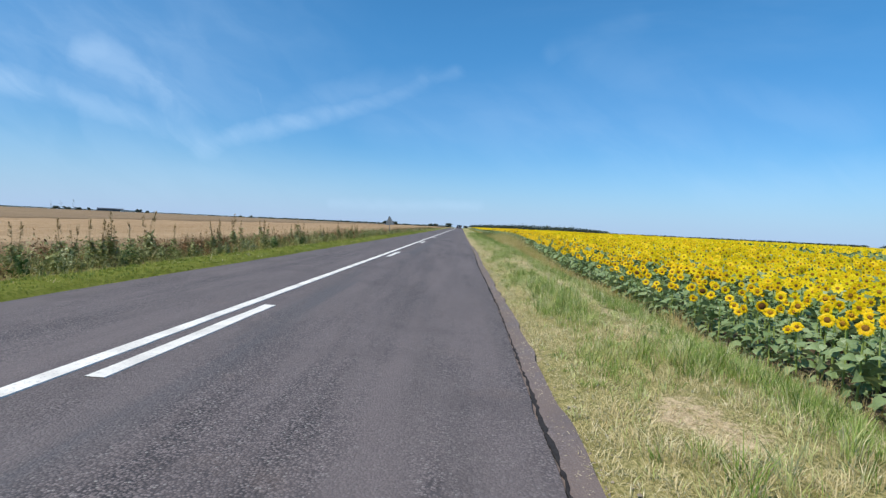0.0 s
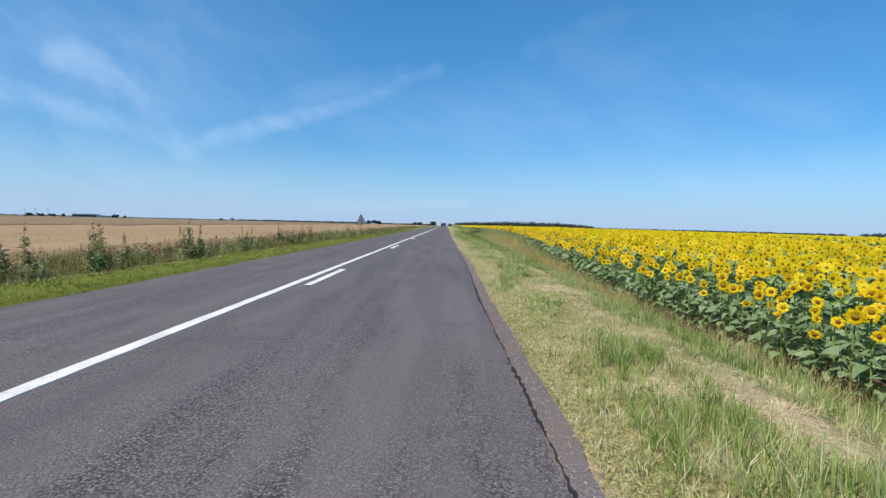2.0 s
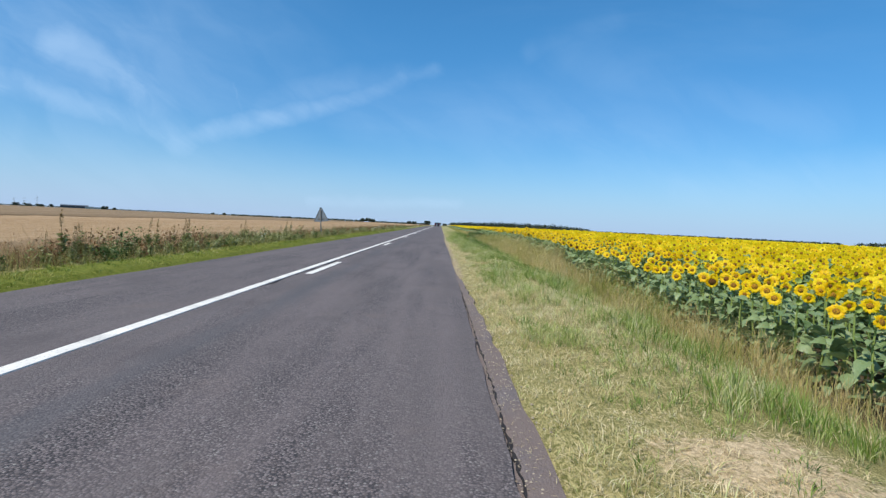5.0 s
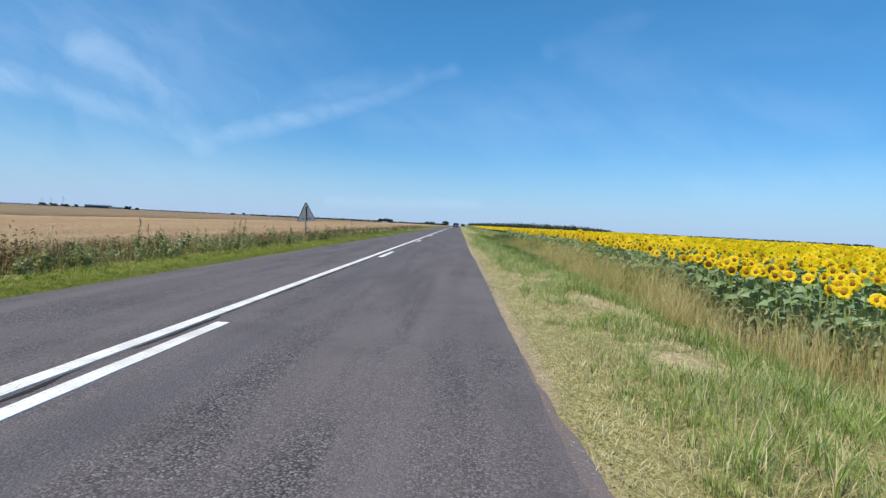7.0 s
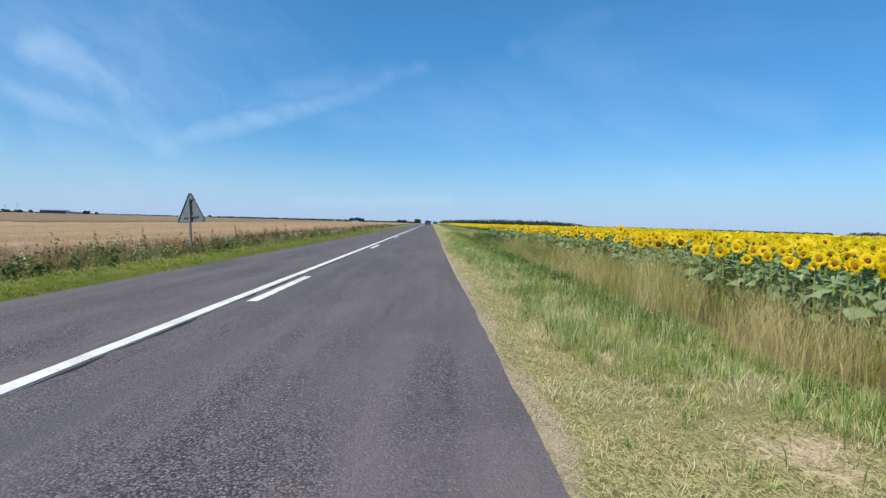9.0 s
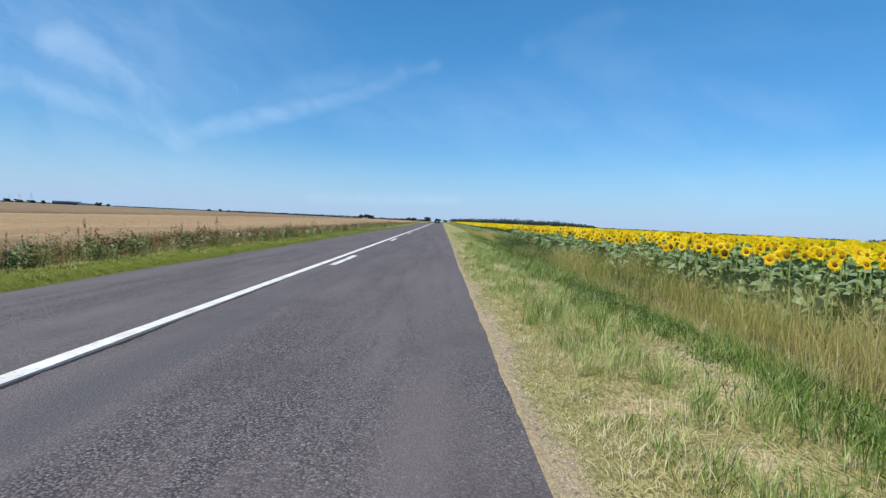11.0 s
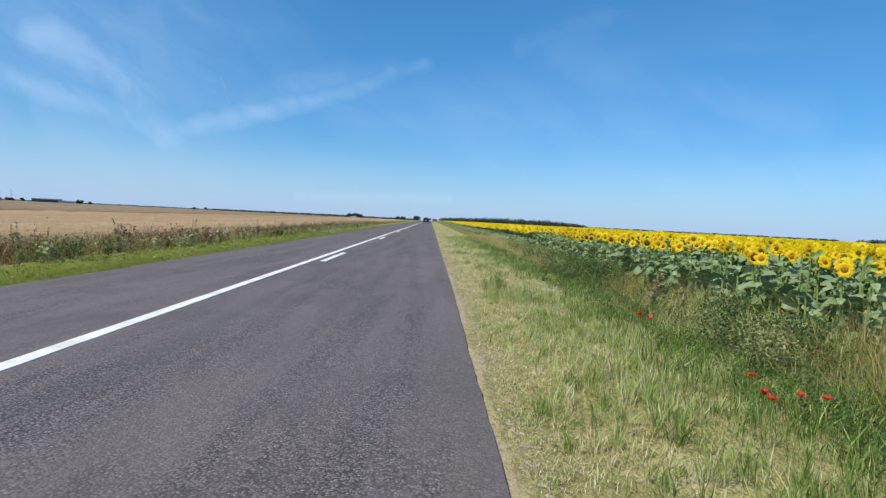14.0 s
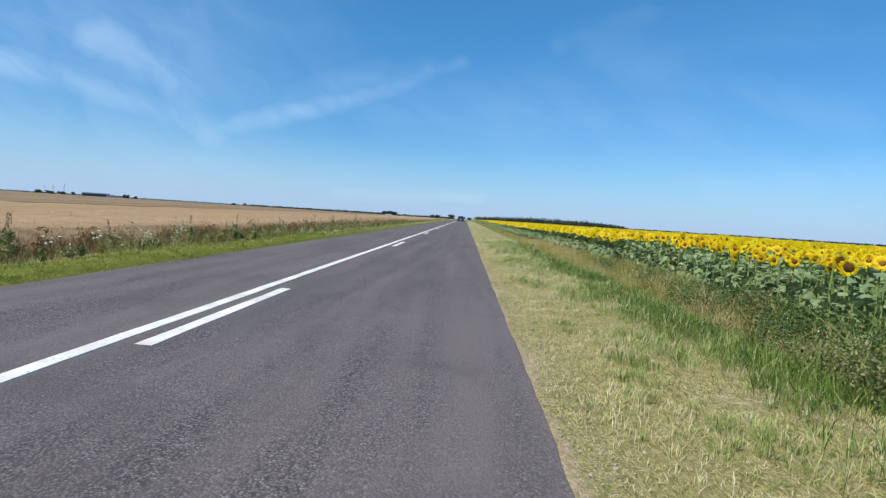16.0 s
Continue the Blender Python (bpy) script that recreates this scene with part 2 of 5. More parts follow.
earth = n.mix(n.ramp(slow, 0.3, 0.7), rgb(0.09, 0.065, 0.04), rgb(0.15, 0.115, 0.07))
col = n.mix(mask("earth"), col, earth)
stripe = n.noise(n.add("ShaderNodeVectorMath", {"operation": "MULTIPLY"}, i0=n.place, i1=(0.35, 0.02, 1.0)).outputs[0], 1.0, 5.0, 0.6)
straw = n.mix(n.ramp(stripe, 0.3, 0.7), rgb(0.40, 0.262, 0.142), rgb(0.52, 0.362, 0.212))
ears = n.noise(n.add("ShaderNodeVectorMath", {"operation": "MULTIPLY"}, i0=n.place, i1=(1.0, 0.5, 1.0)).outputs[0], 5.0, 5.0, 0.7)
straw = n.mix(n.ramp(ears, 0.38, 0.66, 0.0, 0.75), straw, rgb(0.30, 0.19, 0.095))
col = n.mix(mask("wheat"), col, straw)
ripe = n.mix(n.ramp(stripe, 0.3, 0.7), rgb(0.235, 0.160, 0.092), rgb(0.315, 0.222, 0.132))
col = n.mix(mask("ripe"), col, ripe)
far_fields = n.mix(n.ramp(n.noise(n.place, 0.004, 2.0), 0.42, 0.52), rgb(0.36, 0.26, 0.14), rgb(0.11, 0.14, 0.05))
col = n.mix(mask("far"), col, far_fields)
bloom = n.mix(n.ramp(n.noise(n.place, 0.8, 4.0, 0.7), 0.35, 0.6), rgb(0.62, 0.42, 0.015), rgb(0.25, 0.22, 0.03))
col = n.mix(mask("bloom"), col, bloom)
n.put(n.surface, "Base Color", n.mix(n.ramp(grit, 0.3, 0.75, 0.0, 0.55), col, n.mix(1.0, col, rgb(0.42, 0.42, 0.42), "MULTIPLY")))
bump(n, n.math("ADD", grit, litter), 0.7, 0.02)
M_GROUND = m

M_GREEN = leafy("grass_green", [(0.115, 0.180, 0.026), (0.205, 0.295, 0.052), (0.33, 0.415, 0.10), (0.52, 0.56, 0.22)], 0.38, 0.55, 0.9, tufted=True)
M_PALE = leafy("grass_pale_green", [(0.29, 0.325, 0.09), (0.44, 0.465, 0.155), (0.58, 0.58, 0.24), (0.72, 0.69, 0.36)], 0.38, 0.6, 0.8, tufted=True)
M_STRAW = leafy("grass_straw", [(0.50, 0.39, 0.185), (0.66, 0.53, 0.285), (0.79, 0.655, 0.39), (0.89, 0.78, 0.52)], 0.38, 0.7, 1.1, tufted=True)
M_HAY = leafy("cut_hay", [(0.46, 0.335, 0.175), (0.64, 0.485, 0.275), (0.77, 0.61, 0.38), (0.86, 0.73, 0.50)], 0.3, 0.75, 0.9, tufted=True)
M_TALL = leafy("grass_tall", [(0.13, 0.18, 0.025), (0.25, 0.275, 0.05), (0.40, 0.37, 0.10), (0.58, 0.48, 0.19)], 0.35, 0.65, 0.5, tufted=True)
M_SEED = leafy("grass_seed", [(0.31, 0.22, 0.08), (0.50, 0.375, 0.155), (0.69, 0.55, 0.27)], 0.3, 0.8, 0.6, tufted=True)
M_DEEP = leafy("grass_deep", [(0.06, 0.115, 0.016), (0.10, 0.175, 0.024), (0.16, 0.24, 0.04)], 0.3, 0.55, 0.7, tufted=True)
M_LAWN = leafy("grass_lush", [(0.085, 0.13, 0.014), (0.17, 0.215, 0.026), (0.28, 0.305, 0.052), (0.40, 0.37, 0.095)], 0.3, 0.55, 0.6, tufted=True)
M_LEAF = leafy("sunflower_leaf", [(0.085, 0.145, 0.045), (0.17, 0.245, 0.09), (0.27, 0.345, 0.155), (0.40, 0.455, 0.24)], 0.22, 0.42, 1.6, 0.5, crinkle=0.55)
M_STEM = leafy("sunflower_stem", [(0.18, 0.25, 0.06), (0.28, 0.34, 0.09)], 0.05, 0.6)
M_PETAL = leafy("sunflower_petal", [(0.91, 0.53, 0.004), (0.94, 0.66, 0.008), (0.95, 0.745, 0.016)], 0.40, 0.5, 2.0, 0.2)
M_CUP = leafy("sunflower_cup", [(0.20, 0.27, 0.05), (0.30, 0.36, 0.09)], 0.1, 0.6)
M_WHEAT = leafy("wheat_stalk", [(0.38, 0.25, 0.12), (0.48, 0.335, 0.185), (0.60, 0.44, 0.26)], 0.3, 0.7, 0.4)
M_RIPE = leafy("ripe_crop", [(0.17, 0.10, 0.045), (0.24, 0.15, 0.07), (0.30, 0.195, 0.10)], 0.25, 0.75, 0.3)
M_RUST = leafy("dock_rust", [(0.10, 0.052, 0.022), (0.19, 0.10, 0.042), (0.31, 0.18, 0.085), (0.42, 0.29, 0.15)], 0.2, 0.8, 0.6)
M_WEED = leafy("weed_leaf", [(0.09, 0.11, 0.028), (0.185, 0.205, 0.058), (0.33, 0.335, 0.125), (0.53, 0.51, 0.29)], 0.3, 0.6, 0.9)
M_PALEWEED = leafy("weed_leaf_pale", [(0.16, 0.18, 0.055), (0.29, 0.305, 0.115), (0.46, 0.455, 0.22), (0.64, 0.61, 0.38)], 0.3, 0.6, 1.4)
M_SPIRE = leafy("weed_spire", [(0.20, 0.13, 0.055), (0.34, 0.24, 0.12), (0.50, 0.38, 0.22)], 0.2, 0.8, 0.6)
M_DARKLEAF = leafy("bramble_leaf", [(0.030, 0.060, 0.014), (0.062, 0.108, 0.027), (0.115, 0.168, 0.048), (0.21, 0.255, 0.10)], 0.25, 0.55, 1.3, 0.2)
M_TREE = leafy("tree_leaf", [(0.030, 0.046, 0.036), (0.042, 0.062, 0.046), (0.060, 0.082, 0.056)], 0.15, 0.7, 0.02)
M_BARK = plain("bark", (0.10, 0.075, 0.05), 0.95, 0, 0.1, 0.25, 9)
M_POPPY = leafy("poppy_petal", [(0.62, 0.02, 0.008), (0.78, 0.045, 0.012)], 0.3, 0.5)
M_WHITE = leafy("umbel_white", [(0.62, 0.62, 0.52), (0.80, 0.80, 0.72)], 0.2, 0.7)
M_STONE = leafy("roadside_chips", [(0.11, 0.09, 0.075), (0.26, 0.21, 0.16), (0.46, 0.38, 0.28)], 0.0, 0.9)

m, n = material("sunflower_disc", 0.9, 0.2)
own = n.add("ShaderNodeObjectInfo").outputs["Random"]
piece = n.add("ShaderNodeNewGeometry").outputs["Random Per Island"]
seeds = n.add("ShaderNodeTexVoronoi", {"feature": "F1"}, Vector=n.place, Scale=150.0)
pick = n.math("FRACT", n.math("ADD", own, n.math("MULTIPLY", piece, 3.7)))
n.put(n.surface, "Base Color", n.mix(n.ramp(seeds.outputs["Distance"], 0.2, 0.7), n.mix(n.ramp(pick, 0.35, 0.95), rgb(0.58, 0.30, 0.012), rgb(0.20, 0.085, 0.015)), rgb(0.13, 0.06, 0.012)))
bump(n, seeds.outputs["Distance"], 0.6, 0.004)
M_DISC = m

m, n = material("sunflower_canopy", 0.8, 0.2)
heads = n.add("ShaderNodeTexVoronoi", {"feature": "F1"}, Vector=n.place, Scale=3.4)
leaves = n.mix(n.ramp(n.noise(n.place, 9.0, 4.0, 0.7), 0.35, 0.65), rgb(0.055, 0.09, 0.025), rgb(0.20, 0.27, 0.10))
n.put(n.surface, "Base Color", n.mix(n.ramp(heads.outputs["Distance"], 0.26, 0.20), leaves, rgb(0.80, 0.56, 0.01)))
bump(n, heads.outputs["Distance"], 0.8, 0.05)
M_CANOPY = m

M_DISC_DARK = plain("sunflower_disc_dark", (0.135, 0.062, 0.018), 0.95, 0, 0.15, 0.3, 90)
M_SIGN_BACK = plain("galvanised_sheet", (0.19, 0.215, 0.24), 0.5, 0.4, 0.5, 0.14, 7)
M_POLE = plain("galvanised_post", (0.20, 0.20, 0.19), 0.65, 0.3, 0.4, 0.2, 14)
M_RIM = plain("dark_sign_rim", (0.12, 0.12, 0.13), 0.5, 0.3, 0.5, 0.1, 10)
M_SIGN_RED = plain("sign_red", (0.55, 0.03, 0.03), 0.4)
M_SIGN_WHITE = plain("sign_white", (0.75, 0.75, 0.72), 0.4)
M_CAR = plain("dark_blue_car_paint", (0.012, 0.018, 0.035), 0.22, 0.3, 0.6, 0.05)
M_GLASS = plain("tinted_car_glass", (0.02, 0.025, 0.028), 0.06, 0.0, 0.8, 0.02)
M_LAMP = plain("tail_lamp_red", (0.45, 0.02, 0.02), 0.2)
M_RUBBER = plain("rubber", (0.02, 0.02, 0.02), 0.85)
M_ALLOY = plain("wheel_alloy", (0.45, 0.45, 0.47), 0.3, 0.9)
M_PLATE = plain("plate_white", (0.7, 0.7, 0.66), 0.5)
M_WALL = plain("pale_plaster_wall", (0.62, 0.60, 0.56), 0.9, 0, 0.2, 0.08, 0.4)
M_ROOF = plain("dark_sheet_roof", (0.07, 0.08, 0.10), 0.6, 0.1, 0.4, 0.12, 0.3)

# ---- building helpers ----
rng = np.random.default_rng(7)


def wave(x, y, scale, seed):
    """Smooth random values from 0 to 1 over the ground, features about `scale` metres wide."""
    gx, gy = np.asarray(x, float) / scale + seed * 17.31, np.asarray(y, float) / scale + seed * 9.77
    ix, iy = np.floor(gx), np.floor(gy)
    fx, fy = gx - ix, gy - iy
    fx, fy = fx * fx * (3 - 2 * fx), fy * fy * (3 - 2 * fy)

    def at(a, b):
        v = np.sin(a * 127.1 + b * 311.7 + seed * 74.7) * 43758.5453
        return v - np.floor(v)
    return (at(ix, iy) * (1 - fx) + at(ix + 1, iy) * fx) * (1 - fy) + (at(ix, iy + 1) * (1 - fx) + at(ix + 1, iy + 1) * fx) * fy


def rough_wave(x, y, scale, seed):
    return 0.55 * wave(x, y, scale, seed) + 0.3 * wave(x, y, scale * 0.43, seed + 1) + 0.15 * wave(x, y, scale * 0.19, seed + 2)


def step(v, lo, hi):
    t = np.clip((np.asarray(v, float) - lo) / (hi - lo), 0, 1)
    return t * t * (3 - 2 * t)


def field_base(y):
    """Height of the sunflower field's soil along its edge."""
    return np.interp(y, [-10, 8, 16, 27, 38, 55, 80, 150], [-0.78, -0.74, -0.68, -0.52, -0.40, -0.27, -0.26, -0.36])


def land(x, y):
    """Height of the ground."""
    x, y = np.asarray(x, float), np.asarray(y, float)
    base = field_base(y)
    right = np.interp(x, [0, 2.88, 2.95, 3.1, 3.3, 3.8, 4.4], [-0.2, -0.2, -0.079, -0.074, -0.06, -0.02, 0.0])
    right = right - 0.05 * step(x, 3.26, 3.14) * step(y, 34.5, 33) * (x > 2.8)
    slope = step(x, 4.3, 6.7)
    right = right * (1 - slope) + base * slope
    right = right + (-0.46 - right) * step(x, 12, 50) * (x > 12)
    left = np.interp(x, [-6.2, -4.6, -3.8, -3.4, -3.0, -2.78, -2.68, -2.58, -2.48, 0], [-0.12, -0.10, -0.02, 0.035, 0.05, 0.02, -0.025, -0.065, -0.2, -0.2])
    z = np.where(x > 0, right, left)
    bumps = 0.05 * (rough_wave(x, y, 1.3, 3) - 0.5) * ((x > 3.3) | (x < -2.56))
    r = np.hypot(x, y)
    return z + bumps - 0.0030 * np.clip(r - 220, 0, None)


def mesh_object(name, verts, faces, mats, index=None, smooth=False):
    """One mesh from arrays: verts (n, 3), faces (m, 3 or 4)."""
    me = bpy.data.meshes.new(name)
    verts, faces = np.asarray(verts, np.float32), np.asarray(faces, np.int32)
    k = faces.shape[1]
    me.vertices.add(len(verts)), me.loops.add(faces.size), me.polygons.add(len(faces))
    me.vertices.foreach_set("co", verts.ravel())
    me.loops.foreach_set("vertex_index", faces.ravel())
    me.polygons.foreach_set("loop_start", np.arange(0, faces.size, k, dtype=np.int32))
    for mat in mats:
        me.materials.append(mat)
    if index is not None:
        me.polygons.foreach_set("material_index", np.asarray(index, np.int32))
    me.polygons.foreach_set("use_smooth", np.full(len(faces), smooth))
    me.update(calc_edges=True)
    return new(name, me)


def part(name, bm, mat, parent, label=""):
    """A bmesh as one mesh object under its thing."""
    me = bpy.data.meshes.new(name)
    bm.to_mesh(me), bm.free()
    me.materials.append(mat)
    ob = new(name, me)
    ob.parent = parent
    return tagged(ob, label) if label else ob


def part_np(name, verts, faces, mat, parent, label="", smooth=False):
    ob = mesh_object(name, verts, faces, [mat], None, smooth)
    ob.parent = parent
    return tagged(ob, label) if label else ob


def box(bm, centre, size, m=None, bevel=0.0):
    got = bmesh.ops.create_cube(bm, size=1.0, matrix=(m or Matrix()) @ Matrix.LocRotScale(centre, None, size))
    if bevel:
        edges = {e for v in got["verts"] for e in v.link_edges}
        bmesh.ops.bevel(bm, geom=list(edges), offset=bevel, segments=2, affect="EDGES", profile=0.6)


def rod(bm, a, b, r1, r2, sides=10):
    a, b = Vector(a), Vector(b)
    turn = (b - a).to_track_quat("Z", "Y").to_matrix().to_4x4()
    bmesh.ops.create_cone(bm, cap_ends=True, segments=sides, radius1=r1, radius2=r2, depth=(b - a).length, matrix=Matrix.Translation((a + b) / 2) @ turn)


def blades(x, y, z, height, width, lean, turn=None):
    """Grass blades as arrays: each four points and two triangles, bent over towards a random side."""
    n = len(x)
    side = rng.uniform(0, 2 * np.pi, n) if turn is None else turn
    dx, dy = np.cos(side), np.sin(side)
    face = side + np.pi / 2 + rng.normal(0, 0.5, n)
    wx, wy = np.cos(face) * width / 2, np.sin(face) * width / 2
    v = np.empty((n, 4, 3))
    for k, (up, out, wide) in enumerate(((0, 0, 0), (0.45, 0.22, -1), (0.45, 0.22, 1), (1, 1, 0))):
        v[:, k, 0] = x + dx * lean * height * out + wx * wide
        v[:, k, 1] = y + dy * lean * height * out + wy * wide
        v[:, k, 2] = z + height * up * (1 - 0.25 * np.minimum(lean, 3) * (k == 3))
    f = np.array([[0, 2, 1], [1, 2, 3]])
    return v.reshape(-1, 3), (f[None] + 4 * np.arange(n)[:, None, None]).reshape(-1, 3)


def stamp(verts, faces, index, x, y, z, turn, size, tall=None):
    """Copies of one small mesh set out over the ground, joined to arrays."""
    n, tall = len(x), size if tall is None else tall
    c, s = np.cos(turn)[:, None], np.sin(turn)[:, None]
    out = np.empty((n, len(verts), 3))
    out[..., 0] = x[:, None] + size[:, None] * (c * verts[:, 0] - s * verts[:, 1])
    out[..., 1] = y[:, None] + size[:, None] * (s * verts[:, 0] + c * verts[:, 1])
    out[..., 2] = z[:, None] + tall[:, None] * verts[:, 2]
    f = faces[None] + len(verts) * np.arange(n)[:, None, None]
    return out.reshape(-1, 3), f.reshape(-1, 3), np.tile(index, n)


def joined(groups):
    """Joins (verts, faces, index) groups."""
    vs, fs, ids, at = [], [], [], 0
    for v, f, i in groups:
        vs.append(v), fs.append(f + at), ids.append(i)
        at += len(v)
    return np.concatenate(vs), np.concatenate(fs), np.concatenate(ids)


def card_cloud(n, centre, radii, size, seed, hollow=0.35):
    """Loose leaves inside an uneven ellipsoid, as arrays of pointed four-point leaves."""
    r = np.random.default_rng(seed)
    d = r.normal(size=(n, 3))
    d /= np.linalg.norm(d, axis=1)[:, None]
    reach = (hollow + (1 - hollow) * r.uniform(0, 1, n) ** 0.5)[:, None]
    lump = 1 + 0.22 * np.sin(d[:, :1] * 5 + seed) * np.cos(d[:, 1:2] * 4 + seed * 2)
    p = np.array(centre) + d * reach * lump * np.array(radii)
    a = r.normal(size=(n, 3))
    a /= np.linalg.norm(a, axis=1)[:, None]
    b = np.cross(a, d + 0.3 * r.normal(size=(n, 3)))
    b /= np.linalg.norm(b, axis=1)[:, None] + 1e-9
    s = (size * r.uniform(0.6, 1.4, n))[:, None]
    v = np.stack([p - a * s, p + b * s * 0.45, p + a * s, p - b * s * 0.45], 1).reshape(-1, 3)
    f = np.array([[0, 1, 2], [0, 2, 3]])[None] + 4 * np.arange(n)[:, None, None]
    return v, f.reshape(-1, 3)


# ---- ground ----
# parched patches of the verge: across, along, radius
DRY_FIRST = [(3.98, 2.1, 0.42), (4.35, 5.2, 0.45), (4.44, 6.0, 0.35), (4.45, 7.0, 0.4), (4.6, 8.0, 0.55), (4.43, 9.0, 0.4), (4.5, 9.6, 0.5), (4.54, 10.5, 0.55), (4.69, 10.9, 0.5), (4.42, 11.2, 0.4),
             (3.9, 10.3, 0.3), (4.62, 11.9, 0.4), (4.9, 14.2, 0.5), (4.3, 15.7, 0.75), (4.7, 15.6, 0.8), (4.45, 17.2, 0.6), (4.5, 18.9, 0.5), (4.6, 19.6, 0.65), (4.95, 19.2, 0.6), (4.4, 20.0, 0.65),
             (4.25, 20.7, 0.65), (3.84, 21.0, 0.5), (4.43, 20.9, 0.5), (4.75, 22.8, 0.55), (4.8, 25.4, 0.6)]
DRY_LATER = [(4.86, 27.0, 0.6), (4.3, 30.5, 0.4), (3.8, 32.9, 0.4), (4.53, 34.4, 0.65), (4.6, 33.8, 0.65), (4.95, 33.3, 1.15), (4.3, 33.1, 0.6), (4.85, 32.5, 0.8), (4.2, 37.0, 0.5), (3.8, 43.3, 0.5),
             (4.06, 45.6, 0.5), (3.75, 46.2, 0.45), (4.55, 46.8, 0.5), (4.58, 47.6, 0.5), (4.0, 50.7, 0.4), (4.05, 52.5, 0.45), (4.15, 52.2, 0.4), (3.95, 54.7, 0.36), (3.87, 55.7, 0.36), (3.78, 57.9, 0.33),
             (4.1, 62.0, 0.35), (4.45, 64.3, 0.5), (4.48, 64.8, 0.5), (4.1, 64.9, 0.4), (3.98, 65.2, 0.45), (3.85, 65.5, 0.4), (4.2, 67.0, 0.5)]
DRY = DRY_FIRST + DRY_LATER
FRESH = [(3.85, 5.5, 0.8), (4.2, 3.6, 0.6), (3.9, 10.7, 0.7), (3.95, 9.6, 0.8), (4.0, 8.6, 0.6), (3.9, 13.6, 0.6), (3.95, 17.6, 0.6), (4.0, 19.6, 0.7), (4.15, 18.8, 0.7), (3.8, 23.4, 0.6), (4.0, 26.0, 0.7),
         (4.1, 29.0, 0.8), (3.9, 35.2, 0.8), (4.2, 32.2, 0.5), (3.75, 39.5, 0.7), (4.0, 49.2, 0.9), (3.8, 51.4, 0.7), (4.1, 50.0, 0.8), (4.2, 56.8, 0.8), (3.65, 64.2, 0.5)]


def freshness(x, y):
    """Where the verge grass stands tall and green, 0 to 1."""
    far = 0.5 * (rough_wave(x, y, 0.6, 23) - 0.5)
    return np.max([step(np.hypot((x - a) * 1.5, (y - b) * 0.75) + far, r, r * 0.3) for a, b, r in FRESH], axis=0)


def dryness(x, y):
    """How parched the verge is, 0 to 1."""
    d = 0.65 * step(rough_wave(x, y * 0.32, 1.1, 11) + 0.03 * step(y, 16, 22) * step(y, 42, 36) - 0.03 * (np.asarray(y) > 40) - 0.10 * step(x, 4.3, 5.0), 0.50, 0.72)
    d = np.maximum(d, np.interp(y, [46, 54, 61, 65], [0.8, 0.38, 0.38, 0.65]) * step(x + 0.7 * (rough_wave(x, y, 0.6, 59) - 0.5), 3.8, 3.1) * (x > 0))
    for px, py, r in DRY:
        far = np.hypot((x - px) * 1.2, (y - py) * 0.7) + 0.8 * (rough_wave(x, y, 0.7, 21) - 0.5)
        d = np.maximum(d, step(far, r, r * 0.35))
    return d


gx = np.concatenate([-np.geomspace(8, FAR, 34)[::-1], np.arange(-7.7, -2.9, 0.22), [-2.88, -2.78, -2.72, -2.68, -2.63, -2.58, -2.48], np.arange(-2.2, 2.7, 0.5), [2.82, 2.88, 2.95, 3.02], np.arange(3.1, 12.01, 0.22), np.geomspace(12.5, FAR, 34)])
gy = np.concatenate([[-400, -120, -50, -20], np.arange(-8, 92, 0.35), np.geomspace(93, FAR, 60)])
X, Y = np.meshgrid(gx, gy)
X, Y = X.ravel(), Y.ravel()
nx, ny = len(gx), len(gy)
q = (np.arange(ny - 1)[:, None] * nx + np.arange(nx - 1)[None]).ravel()
ground = mesh_object("ground", np.stack([X, Y, land(X, Y)], 1), np.stack([q, q + 1, q + nx + 1, q + nx], 1), [M_GROUND], None, True)
uneven = 0.9 * (rough_wave(X, Y, 0.7, 141) - 0.5)
bare_spots = 0.75 * np.clip(sum(step(np.hypot((X - a) * 1.2, (Y - b) * 0.8) + uneven, r, 0.0) for a, b, r in DRY), 0, 1) * (X > 0)
road_side = np.interp(Y, [46, 54], [0.85, 0.7]) * step(X + 0.25 * (wave(X, Y, 0.8, 151) - 0.5) + np.interp(Y, [46, 54], [0, 0.09]), 3.22, 3.05) * (X > 2.5)
bare_spots = np.maximum(bare_spots, 0.6 * step(-X, 3.0, 2.7) * (X < -2.4))
for name, values in (("bare", bare_spots), ("edge", road_side), ("lawn", step(X, -3.9, -3.6) * (X < 0)), ("earth", step(X, 6.2, 6.7) * (X > 0)), ("wheat", step(-X, 5.0, 5.4)), ("ripe", step(-X, 22.3, 23.2)),
                     ("far", np.maximum(step(-X, 130, 150), step(Y, 420, 460))), ("bloom", step(X, 70, 74) * (1 - step(Y, 420, 460)))):
    ground.data.attributes.new(name, "FLOAT", "POINT").data.foreach_set("value", values.astype(np.float32))
tagged(ground, "dry roadside soil running out into wide flat farm fields", "ground", kind="structure")

# ---- road ----


